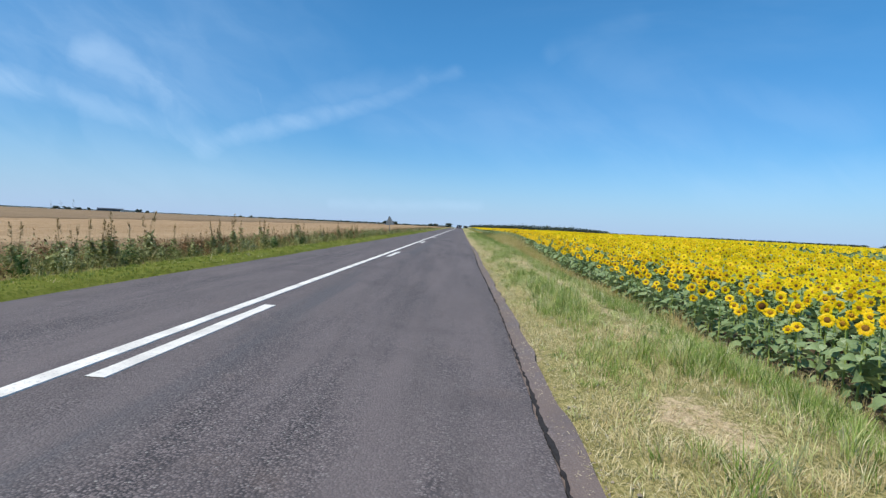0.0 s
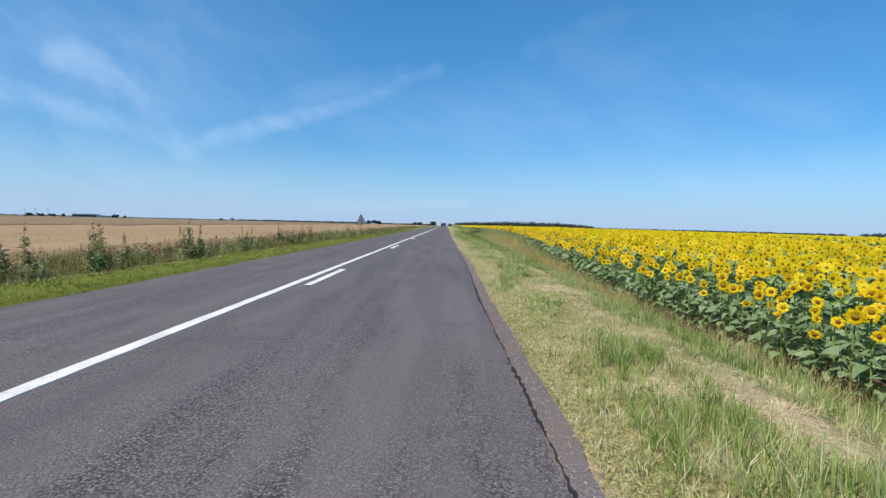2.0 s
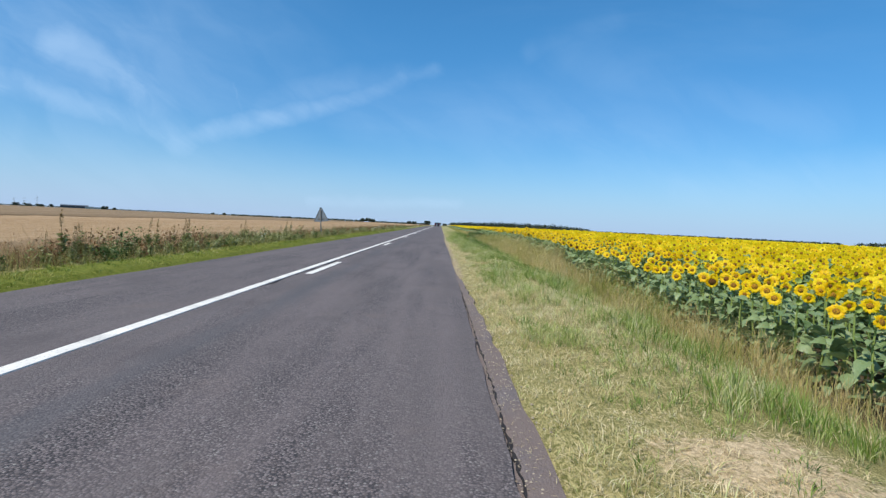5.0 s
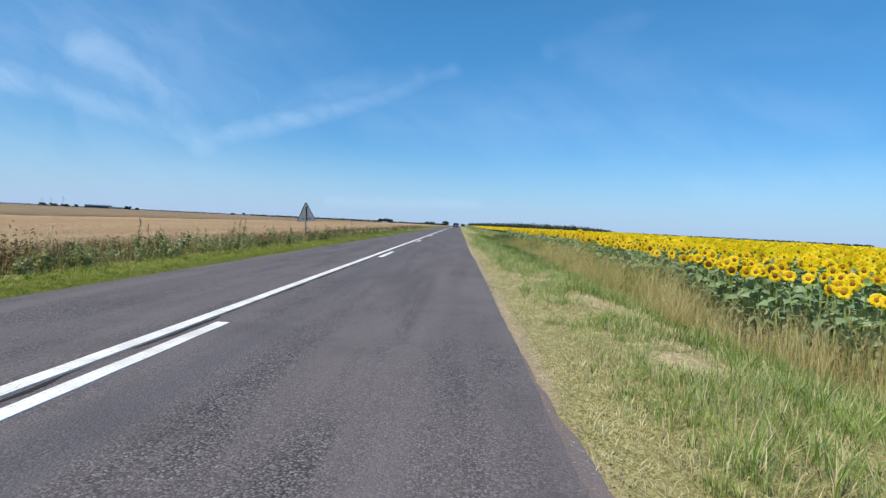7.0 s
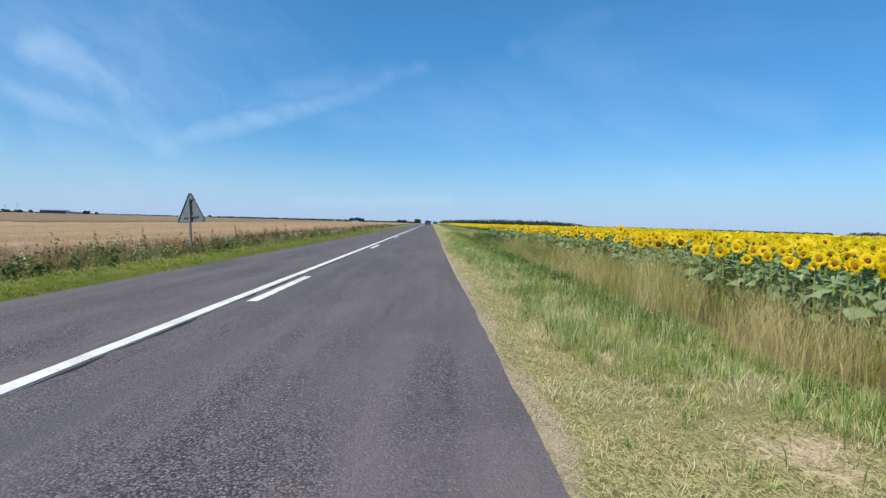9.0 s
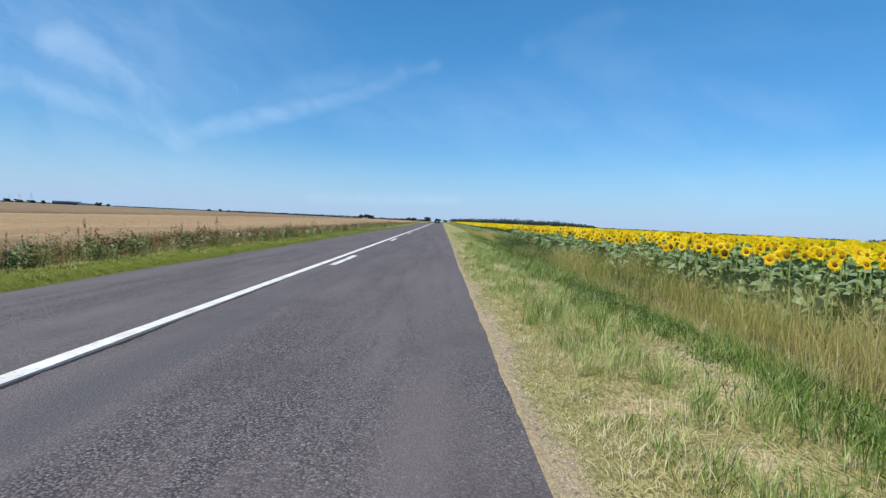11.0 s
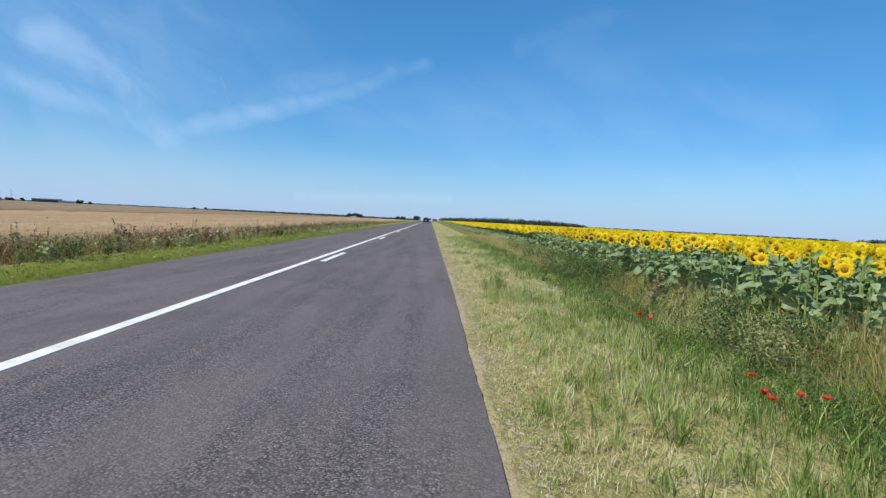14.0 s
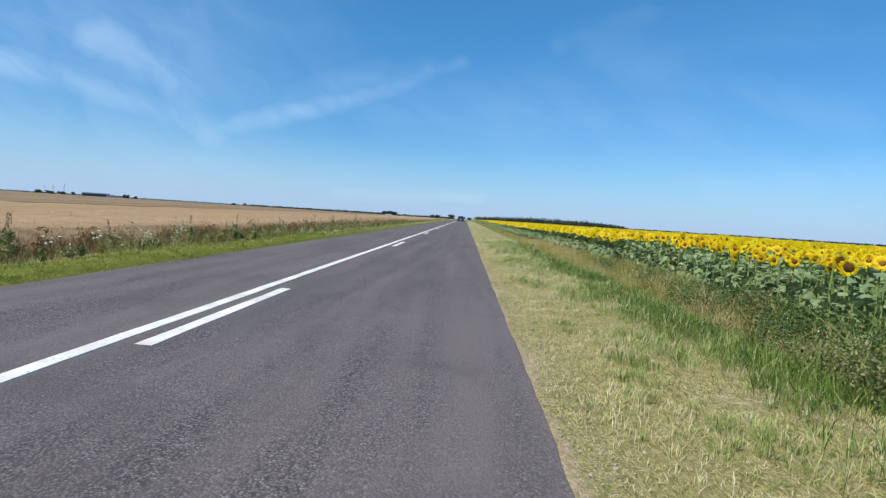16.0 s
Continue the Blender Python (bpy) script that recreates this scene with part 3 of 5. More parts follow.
def strip(name, xs, zs, ys, mat, edge=0.0, seed=5):
    """A long strip along the road: points across, repeated along; its two borders fray by `edge`."""
    ys = np.asarray(ys, float)
    v = np.empty((len(ys), len(xs), 3))
    v[..., 0], v[..., 1], v[..., 2] = np.array(xs)[None], ys[:, None], np.array(zs)[None]
    v[..., 2] -= 0.0030 * np.clip(ys - 220, 0, None)[:, None]
    if name in ("road", "road_edge", "edge_crack"):
        shift = np.interp(ys, [-5, 1, 6.5, 14.5, 20, 33, 42, 47, 57, 65, 80], [-0.02, -0.027, 0.03, -0.015, 0.05, 0.045, 0.03, -0.02, -0.04, 0.0, 0.0])
        v[..., 0] += shift[:, None] * (np.array(xs) > 2.5)[None]
    if name in ("road_edge", "edge_crack"):
        v[..., 0] = 2.93 + (v[..., 0] - 2.93) * (0.15 + 0.85 * step(ys, 34, 25))[:, None]
    if edge:
        fray = edge * (wave(ys * 0, ys, 0.35, seed) + 0.6 * wave(ys * 0, ys, 1.7, seed + 1) - 0.8)
        v[:, :2, 0] += -fray[:, None]
        fray = edge * (wave(ys * 0 + 9, ys, 0.35, seed) + 0.6 * wave(ys * 0 + 9, ys, 1.7, seed + 1) - 0.8)
        v[:, -2:, 0] += fray[:, None]
        if name in ("edge_crack", "road"):
            v[:, -2:, 0] += ((1.3 if name == "edge_crack" else 0.5) * edge * (wave(ys * 0 + 5, ys, 0.06 if name == "edge_crack" else 0.11, seed + 3) - 0.5))[:, None]
        if name == "edge_crack":
            v[:, :2, 0] += (1.3 * edge * (wave(ys * 0 + 7, ys, 0.055, seed + 4) - 0.5))[:, None]
    k = len(xs)
    q = (np.arange(len(ys) - 1)[:, None] * k + np.arange(k - 1)[None]).ravel()
    return mesh_object(name, v.reshape(-1, 3), np.stack([q, q + 1, q + k + 1, q + k], 1), [mat], None, False)


def crown(x):
    return -0.02 * abs(x)


long_y = np.concatenate([np.arange(-12, 100, 0.12), np.geomspace(100, FAR, 260)])
xs = [-2.66, -2.64, -2.0, -1.0, -0.1, 0.0, 0.1, 1.0, 2.0, 2.98, 3.0]
road = strip("road", xs, [-0.16] + [crown(v) for v in xs[1:-1]] + [-0.16], long_y, M_ROAD, 0.022)
tagged(road, "worn grey two-lane country road of coarse asphalt", "road", kind="structure")
edge_y = np.arange(-12, 34, 0.12)
shoulder = strip("road_edge", [2.94, 2.95, 3.03, 3.15, 3.17], [-0.15, -0.088, -0.070, -0.064, -0.15], edge_y, M_EDGE, 0.05, 8)
tagged(shoulder, "crumbling brown asphalt edge strip beside a dark crack", "road edge", kind="structure")
crack = strip("edge_crack", [2.994, 2.997, 3.012, 3.015], [-0.10, -0.0695, -0.0695, -0.10], np.arange(-12, 34, 0.025), M_CRACK, 0.018, 12)
tagged(crack, "dark ragged crack along the asphalt edge", "crack", kind="structure")

line_y = np.concatenate([np.arange(-12, 80, 0.10), np.geomspace(80, 2500, 200)])
line = strip("centre_line", [-0.066, -0.062, 0.062, 0.066], [crown(0.06), 0.006, 0.006, crown(0.06)], line_y, M_PAINT, 0.010, 2)
tagged(line, "continuous white painted centre line on asphalt", "road marking", kind="structure")
seam_y = np.arange(26, 51, 0.06)
seam_a = 0.078 + 0.022 * wave(seam_y * 0, seam_y, 0.22, 171)
seam_b = seam_a + 0.10 * np.clip(rough_wave(seam_y * 0, seam_y, 0.5, 175) - 0.28, 0.02, None)
seam_v = np.stack([np.stack([q, seam_y, -0.02 * q + 0.0025], 1) for q in (seam_a, seam_b)], 1).reshape(-1, 3)
q = 2 * np.arange(len(seam_y) - 1)
seam = mesh_object("tar_seam", seam_v, np.stack([q, q + 1, q + 3, q + 2], 1), [M_CRACK])
tagged(seam, "dark ragged tar seam beside the centre line", "tar seam", kind="structure")
for k in range(-1, 30):
    a = 2.17 + 13 * k
    dash = strip("centre_dash", [0.192, 0.196, 0.318, 0.322], [crown(0.2) - 0.002, crown(0.2) + 0.006, crown(0.32) + 0.006, crown(0.32) - 0.002],
                 np.linspace(a, a + 3.0, 31 if k < 8 else 4), M_PAINT, 0.012, 30 + k)
    tagged(dash, "worn white painted dash beside the centre line", "road marking", "dashes beside the centre line", "structure")

# ---- sunflowers ----


def arr(verts, faces):
    return np.array(verts, float), np.array(faces, int)


def leaf_shape(length, width, droop, fold=0.16):
    """A heart-shaped leaf on its stalk, pointing along +x."""
    v = [(-0.35 * length, -0.007, -0.05 * length), (-0.35 * length, 0.007, -0.05 * length), (0, 0, 0)]
    for t, half in ((-0.09, 0.27), (0.12, 0.48), (0.40, 0.45), (0.70, 0.25)):
        z = 0.12 * t - droop * t * t
        wide = half * width
        curl = (z + fold * half - 0.25 * half * half) * length
        v += [(t * length, -wide, curl), (max(t, 0) * length, 0, z * length), (t * length, wide, curl)]
    v.append((length, 0, (0.12 - droop) * length))
    f = [(0, 1, 2)]
    for a in (3, 6, 9):
        f += [(a, a + 1, a + 4), (a, a + 4, a + 3), (a + 1, a + 2, a + 5), (a + 1, a + 5, a + 4)]
    f += [(12, 13, 15), (13, 14, 15), (3, 2, 4), (2, 5, 4)]
    return arr(v, f)


def spin(v, z=0.0, y=0.0):
    """Turn points about y, then about z."""
    c, s = math.cos(y), math.sin(y)
    v = v @ np.array([[c, 0, -s], [0, 1, 0], [s, 0, c]])
    c, s = math.cos(z), math.sin(z)
    return v @ np.array([[c, s, 0], [-s, c, 0], [0, 0, 1]])


def tube(points, radii, sides=5):
    """A tapering stalk through points."""
    v, f = [], []
    for (x, y, z), r in zip(points, radii):
        v += [(x + r * math.cos(2 * math.pi * k / sides), y + r * math.sin(2 * math.pi * k / sides), z) for k in range(sides)]
    for i in range(len(points) - 1):
        for k in range(sides):
            a, b = i * sides + k, i * sides + (k + 1) % sides
            f += [(a, b, b + sides), (a, b + sides, a + sides)]
    return arr(v, f)


def head_arrays(r, disc_r, petals, seed):
    """Cup, petals and disc of a flower head that faces +x, with its middle at the origin."""
    g = np.random.default_rng(seed)
    cup_v = [(-0.035, 0, 0)] + [(0.0, 1.15 * disc_r * math.cos(a), 1.15 * disc_r * math.sin(a)) for a in np.linspace(0, 2 * math.pi, 10)[:-1]]
    cup = arr(cup_v, [(0, 1 + k, 1 + (k + 1) % 9) for k in range(9)])
    pv, pf = [], []
    for k in range(petals):
        a = 2 * math.pi * k / petals + g.normal(0, 0.06)
        length = r * g.uniform(0.86, 1.08)
        lift = g.uniform(-0.012, 0.028) if k % 2 else g.uniform(-0.02, 0.01)
        half = 0.019 + g.uniform(0, 0.006)
        ca, sa = math.cos(a), math.sin(a)
        mid = 0.5 * (disc_r * 0.8 + length)
        at = len(pv)
        for rad, off, x in ((disc_r * 0.8, 0, 0.002), (mid, -half, lift * 0.6 + 0.006), (mid, half, lift * 0.6 + 0.006), (length, 0, lift)):
            pv.append((x, rad * ca - off * sa, rad * sa + off * ca))
        pf += [(at, at + 1, at + 2), (at + 1, at + 3, at + 2)]
    dv = [(0.022, 0, 0)]
    for rad, x in ((0.55, 0.020), (1.0, 0.004)):
        dv += [(x, rad * disc_r * math.cos(a), rad * disc_r * math.sin(a)) for a in np.linspace(0, 2 * math.pi, 11)[:-1]]
    df = [(0, 1 + k, 1 + (k + 1) % 10) for k in range(10)]
    for k in range(10):
        a, b = 1 + k, 1 + (k + 1) % 10
        df += [(a, a + 10, b + 10), (a, b + 10, b)]
    return cup, arr(pv, pf), arr(dv, df)


def sunflower_arrays(seed, aged=False):
    """One plant, about a metre tall, that faces +x: stem, leaves, cup, petals, disc."""
    g = np.random.default_rng(seed)
    tall = 1.0
    bend = g.uniform(0.02, 0.07)
    stem = tube([(0, 0, -0.05), (0.01, 0.01, 0.35), (-0.01, 0, 0.72), (0.01, 0, tall - 0.06), (bend, 0, tall)], [0.016, 0.014, 0.012, 0.010, 0.012])
    leaves = []
    count = 18
    for k in range(count):
        up = 0.14 + 0.76 * k / (count - 1) + g.uniform(-0.03, 0.03)
        size = (0.100 + 0.058 * math.sin(math.pi * (k + 0.5) / count)) * g.uniform(0.62, 1.28)
        v, f = leaf_shape(size, size * g.uniform(0.85, 1.10), g.uniform(0.25, 1.0), g.uniform(-0.12, 0.42))
        c, q = math.cos(roll := g.normal(0, 0.45)), math.sin(roll)
        v = v @ np.array([[1, 0, 0], [0, c, q], [0, -q, c]])
        v[:, 0] += size * 0.4 + 0.015
        v = spin(v, k * 2.4 + g.uniform(-0.5, 0.5), g.uniform(-0.35, 0.45))
        v[:, 2] += up * tall
        leaves.append((v, f))
    r = g.uniform(0.074, 0.114)
    disc_r = r * (0.55 if aged else g.uniform(0.32, 0.46))
    nod = g.uniform(-0.45, 0.15)
    head = [(spin(v, 0, nod) + np.array([bend + 0.03, 0, tall + 0.01]), f) for v, f in head_arrays(r, disc_r, int(g.integers(22, 28)), seed)]
    return stem, leaves, head


def sunflower(seed, label, aged=False, budding=False):
    """A sunflower as a thing with its parts."""
    (sv, sf), leaves, (cup, petals, disc) = sunflower_arrays(seed, aged)
    plant = tagged(new("sunflower"), label, "sunflower", "sunflowers along the field edge")
    part_np("stem", sv, sf, M_STEM, plant)
    for v, f in leaves:
        part_np("leaf", v, f, M_LEAF, plant, "", True)
    head = part_np("flower_head", *cup, M_CUP, plant, "green cupped back of the flower")
    if budding:
        return plant
    tagged(part_np("petals", *petals, M_PETAL, head, "bright yellow ray petals"), kind="stuff")
    part_np("disc", *disc, M_DISC_DARK if aged else M_DISC, head, "dark brown seed disc" if aged else "brown seed disc", True)
    return plant


def sunflower_joined(seed, closed=False):
    (sv, sf), leaves, (cup, petals, disc) = sunflower_arrays(seed)
    groups = [(sv, sf, np.zeros(len(sf), int))] + [(v, f, np.ones(len(f), int)) for v, f in leaves]
    groups.append((*cup, np.zeros(len(cup[1]), int)))
    if not closed:
        groups += [(*petals, np.full(len(petals[1]), 2)), (*disc, np.full(len(disc[1]), 3))]
    return joined(groups)


def sunflower_light(seed, leaves, rays, rim=6):
    """A plant for the depth of the field: fewer faces, the same build."""
    g = np.random.default_rng(seed)
    groups = []
    if leaves > 2:
        v, f = tube([(0, 0, 0.3), (0.02, 0, 1.0)], [0.014, 0.011], 3)
        groups.append((v, f, np.zeros(len(f), int)))
    for k in range(leaves):
        s = g.uniform(0.22, 0.30)
        v = np.array([(0, 0, 0), (0.55 * s, -0.48 * s, 0.03), (s, 0, -0.5 * s), (0.55 * s, 0.48 * s, 0.03)])
        v = spin(v + np.array([0.05, 0, 0]), k * 2.4 + g.uniform(-0.5, 0.5), g.uniform(-0.3, 0.1))
        v[:, 2] += 0.45 + 0.45 * k / max(1, leaves - 1)
        groups.append((v, np.array([(0, 1, 2), (0, 2, 3)]), np.ones(2, int)))
    r = g.uniform(0.086, 0.124)
    ring = []
    for k in range(2 * rays):
        a = math.pi * k / rays
        rad = r * (1.05 if k % 2 else 0.78) * g.uniform(0.93, 1.07)
        ring.append((0.0 if k % 2 else 0.008, rad * math.cos(a), rad * math.sin(a)))
    v = np.array([(0, 0, 0)] + ring)
    f = np.array([(0, 1 + k, 1 + (k + 1) % (2 * rays)) for k in range(2 * rays)])
    dr = r * g.uniform(0.26, 0.40)
    dv = np.array([(0.024, 0, 0)] + [(0.012, dr * math.cos(a), dr * math.sin(a)) for a in np.linspace(0, 2 * math.pi, rim + 1)[:-1]])
    df = np.array([(0, 1 + k, 1 + (k + 1) % rim) for k in range(rim)])
    nod = g.uniform(-0.5, 0.15)
    lift = np.array([0.05, 0, 1.01])
    groups.append((spin(v, 0, nod) + lift, f, np.full(len(f), 2)))
    groups.append((spin(dv, 0, nod) + lift, df, np.full(len(df), 3)))
    return joined(groups)


def field_edge(y):
    return np.interp(y, [-5, 15, 27, 38, 50, 60, 72, 95], [6.75, 6.75, 6.72, 7.2, 7.3, 7.2, 7.0, 7.0]) + 0.25 * (wave(y * 0, y, 2.1, 40) - 0.5)


def plant_height(x, y):
    tall = np.interp(y, [0, 14, 25, 38, 55, 80], [0.84, 0.86, 0.94, 1.0, 1.04, 1.0])
    return tall * (0.94 + 0.12 * wave(x, y, 3.0, 44)) + 0.06 * step(x, 7, 10)


def facing(n):
    """Heads turn to the morning side, with some scatter."""
    return radians(-112) + rng.normal(0, 0.42, n)


SUNFLOWER_LABELS = ["tall sunflower in full bloom with a brown disc", "sunflower in bloom with broad drooping green leaves", "sunflower with a nodding yellow head at the field edge"]
kinds = [sunflower(100 + k, SUNFLOWER_LABELS[k % 3]) for k in range(6)] + [sunflower(120, "ageing sunflower with a large dark brown disc and short petals", True), sunflower(121, "young sunflower with a green unopened head and broad leaves", budding=True)]
y0, k = 2.6, 0
while y0 < 74.5:
    xx = float(field_edge(np.array(y0))) + rng.normal(0, 0.05)
    zz = float(land(xx, y0))
    tall = float(plant_height(np.array(xx), np.array(y0))) * rng.uniform(float(np.interp(y0, [14, 28], [0.72, 0.92])), 1.05)
    if rng.random() < 0.03:
        tall *= 1.08
    m = Matrix.LocRotScale((xx, y0, zz), Euler((rng.normal(0, 0.05), rng.normal(0, 0.05), float(facing(1)[0]))), (0.5 + 0.5 * tall, 0.5 + 0.5 * tall, tall))
    if k < 8:
        kinds[k].matrix_world = m
        kinds[k].scale = (1, 1, 1)
        kinds[k].matrix_basis = m
    else:
        src = kinds[6] if rng.random() < np.interp(y0, [20, 45], [0.04, 0.15]) else kinds[7 if rng.random() < np.interp(y0, [30, 46], [0.06, 0.45]) else int(rng.integers(0, 6))]
        made = copy_thing(src, Matrix())
        made.matrix_basis = m
    k += 1
    y0 += rng.uniform(0.22, 0.33)


for xx, yy, tall in ((7.6, 49.0, 1.30), (7.8, 49.3, 1.24), (7.75, 54.0, 1.2), (8.7, 69.6, 1.2), (7.5, 65.4, 1.16)):
    made = copy_thing(kinds[int(rng.integers(0, 6))], Matrix())
    made.matrix_basis = Matrix.LocRotScale((xx, yy, float(land(xx, yy))), Euler((0, 0, radians(-105))), (1.12, 1.12, tall))
    made["label"] = "sunflower standing head and shoulders over its neighbours"


def plant_field(name, label, templates, x, y):
    z, tall = land(x, y), plant_height(x, y) * (1.055 - rng.random(len(x)) * np.interp(y, [14, 28], [0.19, 0.13]))
    turn = facing(len(x))
    pick = rng.integers(0, len(templates), len(x))
    groups = [stamp(*t, x[pick == k], y[pick == k], z[pick == k], turn[pick == k], 0.45 + 0.55 * tall[pick == k], tall[pick == k]) for k, t in enumerate(templates)]
    ob = mesh_object(name, *joined(groups)[:2], [M_STEM, M_LEAF, M_PETAL, M_DISC], joined(groups)[2])
    return tagged(ob, label, "sunflowers", kind="stuff")


def rows(first, last, y_from, y_to, gap):
    xs, ys = [], []
    for row in np.arange(first, last, 0.55):
        ty = np.arange(y_from, y_to, gap)
        ty = ty + rng.uniform(-0.1, 0.1, len(ty))
        xs.append(field_edge(ty) + row + rng.normal(0, 0.07, len(ty))), ys.append(ty)
    return np.concatenate(xs), np.concatenate(ys)


fx, fy = rows(0.5, 1.65, 1.0, 80, 0.27)
plant_field("sunflower_rows", "dense rows of blooming sunflowers with broad green leaves", [sunflower_joined(200 + k, k in (1, 4, 7)) for k in range(9)], fx, fy)
fx, fy = rows(1.7, 14.0, -4.0, 125, 0.30)
plant_field("sunflower_field", "wide field of yellow sunflowers in bloom", [sunflower_light(300 + k, 6, 8) for k in range(10)], fx, fy)
fx, fy = rows(0.0, 3.2, 80, 160, 0.30)
gx2, gy2 = rows(0.5, 18, 125, 420, 1.6)
hx, hy = rng.uniform(20.5, 76, 10000), rng.uniform(-4, 230, 10000)
keep = hx < 24 + (hy - 4) * 1.1 + 18
fx, fy = np.concatenate([fx, gx2, hx[keep]]), np.concatenate([fy, gy2, hy[keep]])
plant_field("sunflower_distance", "distant sunflowers merging into a yellow band", [sunflower_light(400 + k, 2, 5, 4) for k in range(8)], fx, fy)

cx = np.concatenate([[20.4], np.arange(20.8, 60, 0.7), np.geomspace(60, 240, 50)[1:]])
cy = np.concatenate([np.arange(-30, 120, 1.0), np.geomspace(120, 430, 70)[1:]])
XX, YY = np.meshgrid(cx, cy)
ZZ = land(XX, YY) + 0.78 + 0.22 * (rough_wave(XX, YY, 0.9, 181) - 0.5)
ZZ[:, 0] = land(XX[:, 0], YY[:, 0]) + 0.2
q = (np.arange(len(cy) - 1)[:, None] * len(cx) + np.arange(len(cx) - 1)[None]).ravel()
leafage = mesh_object("sunflower_canopy", np.stack([XX.ravel(), YY.ravel(), ZZ.ravel()], 1), np.stack([q, q + 1, q + len(cx) + 1, q + len(cx)], 1), [M_CANOPY], None, True)
tagged(leafage, "closed green and yellow roof of leaves and heads deep in the sunflower field", "sunflowers", kind="stuff")

# ---- verges ----


def grass(name, label, x, y, height, width, lean, mats, index, category="grass", tone=None, turn=None):
    v, f = blades(x, y, land(x, y) - 0.01, height, width, lean, turn)
    ob = mesh_object(name, v, f, mats, np.repeat(index, 2))
    set_tone(ob, len(x), tone)
    return tagged(ob, label, category, kind="stuff")


def set_tone(ob, n, tone=None):
    """One value a blade, by which the blades of a tuft share their shade."""
    tone = rng.random(n) if tone is None else tone
    ob.data.attributes.new("tone", "FLOAT", "POINT").data.foreach_set("value", np.repeat(tone, 4).astype(np.float32))


# tufts of the mown verge: each leans outwards from its middle and has one shade
n = 38000
cx, cy = 3.10 + 2.75 * rng.random(n) ** 1.12, 0.2 + 88 * rng.random(n) ** 1.12
dry = dryness(cx, cy)
vigour = rough_wave(cx, cy, 0.75, 51)
wet = step(rough_wave(cx, cy * 0.55, 0.85, 63), 0.37, 0.54) * (1 - dry)
fresh = freshness(cx, cy)
wet = np.maximum(wet, fresh * (1 - 0.5 * dry))
pale = rough_wave(cx, cy * 0.5, 0.6, 55)
lush = step(cx + 0.5 * (rough_wave(cx, cy, 0.7, 65) - 0.5) + np.interp(cy, [51, 55, 61, 64], [0, 0.3, 0.3, 0]), 4.2, 4.8) * np.maximum(step(cy, 36, 43), 0.6 * step(cy, 12, 8))
keep = (rng.random(n) < np.clip(1.05 - 0.48 * dry, 0.25, 1) * np.interp(cx + 0.28 * (rough_wave(cx, cy, 0.5, 57) - 0.5) + np.interp(cy, [46, 54], [0, 0.10]), [3.06, 3.13, 3.24, 3.36], [0.10, 0.40, 0.80, 1.0])) & ((cx > 3.18) | (cy > 34))
cx, cy, dry, vigour, wet, fresh, pale, lush = (a[keep] for a in (cx, cy, dry, vigour, wet, fresh, pale, lush))
n = len(cx)
p_straw = np.clip(np.interp(cy, [12, 17, 42, 50, 54, 59, 61, 66], [0.26, 0.48, 0.50, 0.34, 0.15, 0.17, 0.36, 0.50]) + 2.0 * (pale - 0.5) + 0.60 * dry + np.interp(cy, [46, 54, 61, 65], [0.45, 0.20, 0.20, 0.35]) * step(cx, 3.85, 3.35) - 0.30 * wet - 0.35 * fresh - np.interp(cy, [50, 54], [0.30, 0.48]) * lush, 0.04, 0.95)
draw = rng.random(n)
kind = np.where(draw < p_straw, 1, np.where(rng.random(n) < np.clip(0.58 - 0.42 * wet - 0.35 * lush + 0.3 * (pale - 0.4), 0.10, 0.85), 2, np.where(rng.random(n) < 0.10 + 0.55 * lush * (cy > 40), 3, 0)))
straw = kind == 1
tall_t = (0.055 + 0.22 * vigour ** 2 + 0.09 * wet * rng.random(n) + np.interp(cy, [10, 18], [0.025, 0.07]) * fresh) * rng.uniform(0.6, 1.35, n) * np.interp(cx, [3.1, 3.5, 4.6, 5.4], [0.62, 1.0, 0.95, 1.1]) * np.interp(cy, [58, 61], [1.0, 0.8]) * (1 - 0.45 * dry) * np.where(straw, 0.78, 1.12)
count = np.clip(rng.normal(12.5, 3.5, n) * np.where(straw, 0.95, 1.1), 4, 24).astype(int)
reach = rng.uniform(0.025, 0.075, n) * (1 + 0.4 * straw)
tone_t = np.clip(rng.normal(0.42, 0.30, n), 0, 1)
lay = rng.uniform(0, 2 * np.pi, n)
i = np.repeat(np.arange(n), count)
n = len(i)
r, a = np.sqrt(rng.random(n)), rng.uniform(0, 2 * np.pi, n)
turn = np.where(rng.random(n) < 0.35, lay[i], a) + rng.normal(0, 0.5, n)
lean = 0.10 + 0.75 * r * rng.random(n) + np.where(straw[i], 0.5, 0.0) * rng.random(n) + 1.2 * dry[i] * rng.random(n) ** 2
mixed = np.where(rng.random(n) < 0.13, np.where(straw[i], 2, 1), kind[i])
grass("verge_grass", "patchy verge grass, fresh green tufts among bleached straw", cx[i] + reach[i] * r * np.cos(a), cy[i] + reach[i] * r * np.sin(a), tall_t[i] * rng.uniform(0.55, 1.15, n), rng.uniform(0.0034, 0.0070, n) * np.where(mixed == 1, 0.8, 1.0),
      lean, [M_GREEN, M_STRAW, M_PALE, M_DEEP], mixed, "grass", np.clip(tone_t[i] + rng.normal(0, 0.08, n), 0, 1), turn)
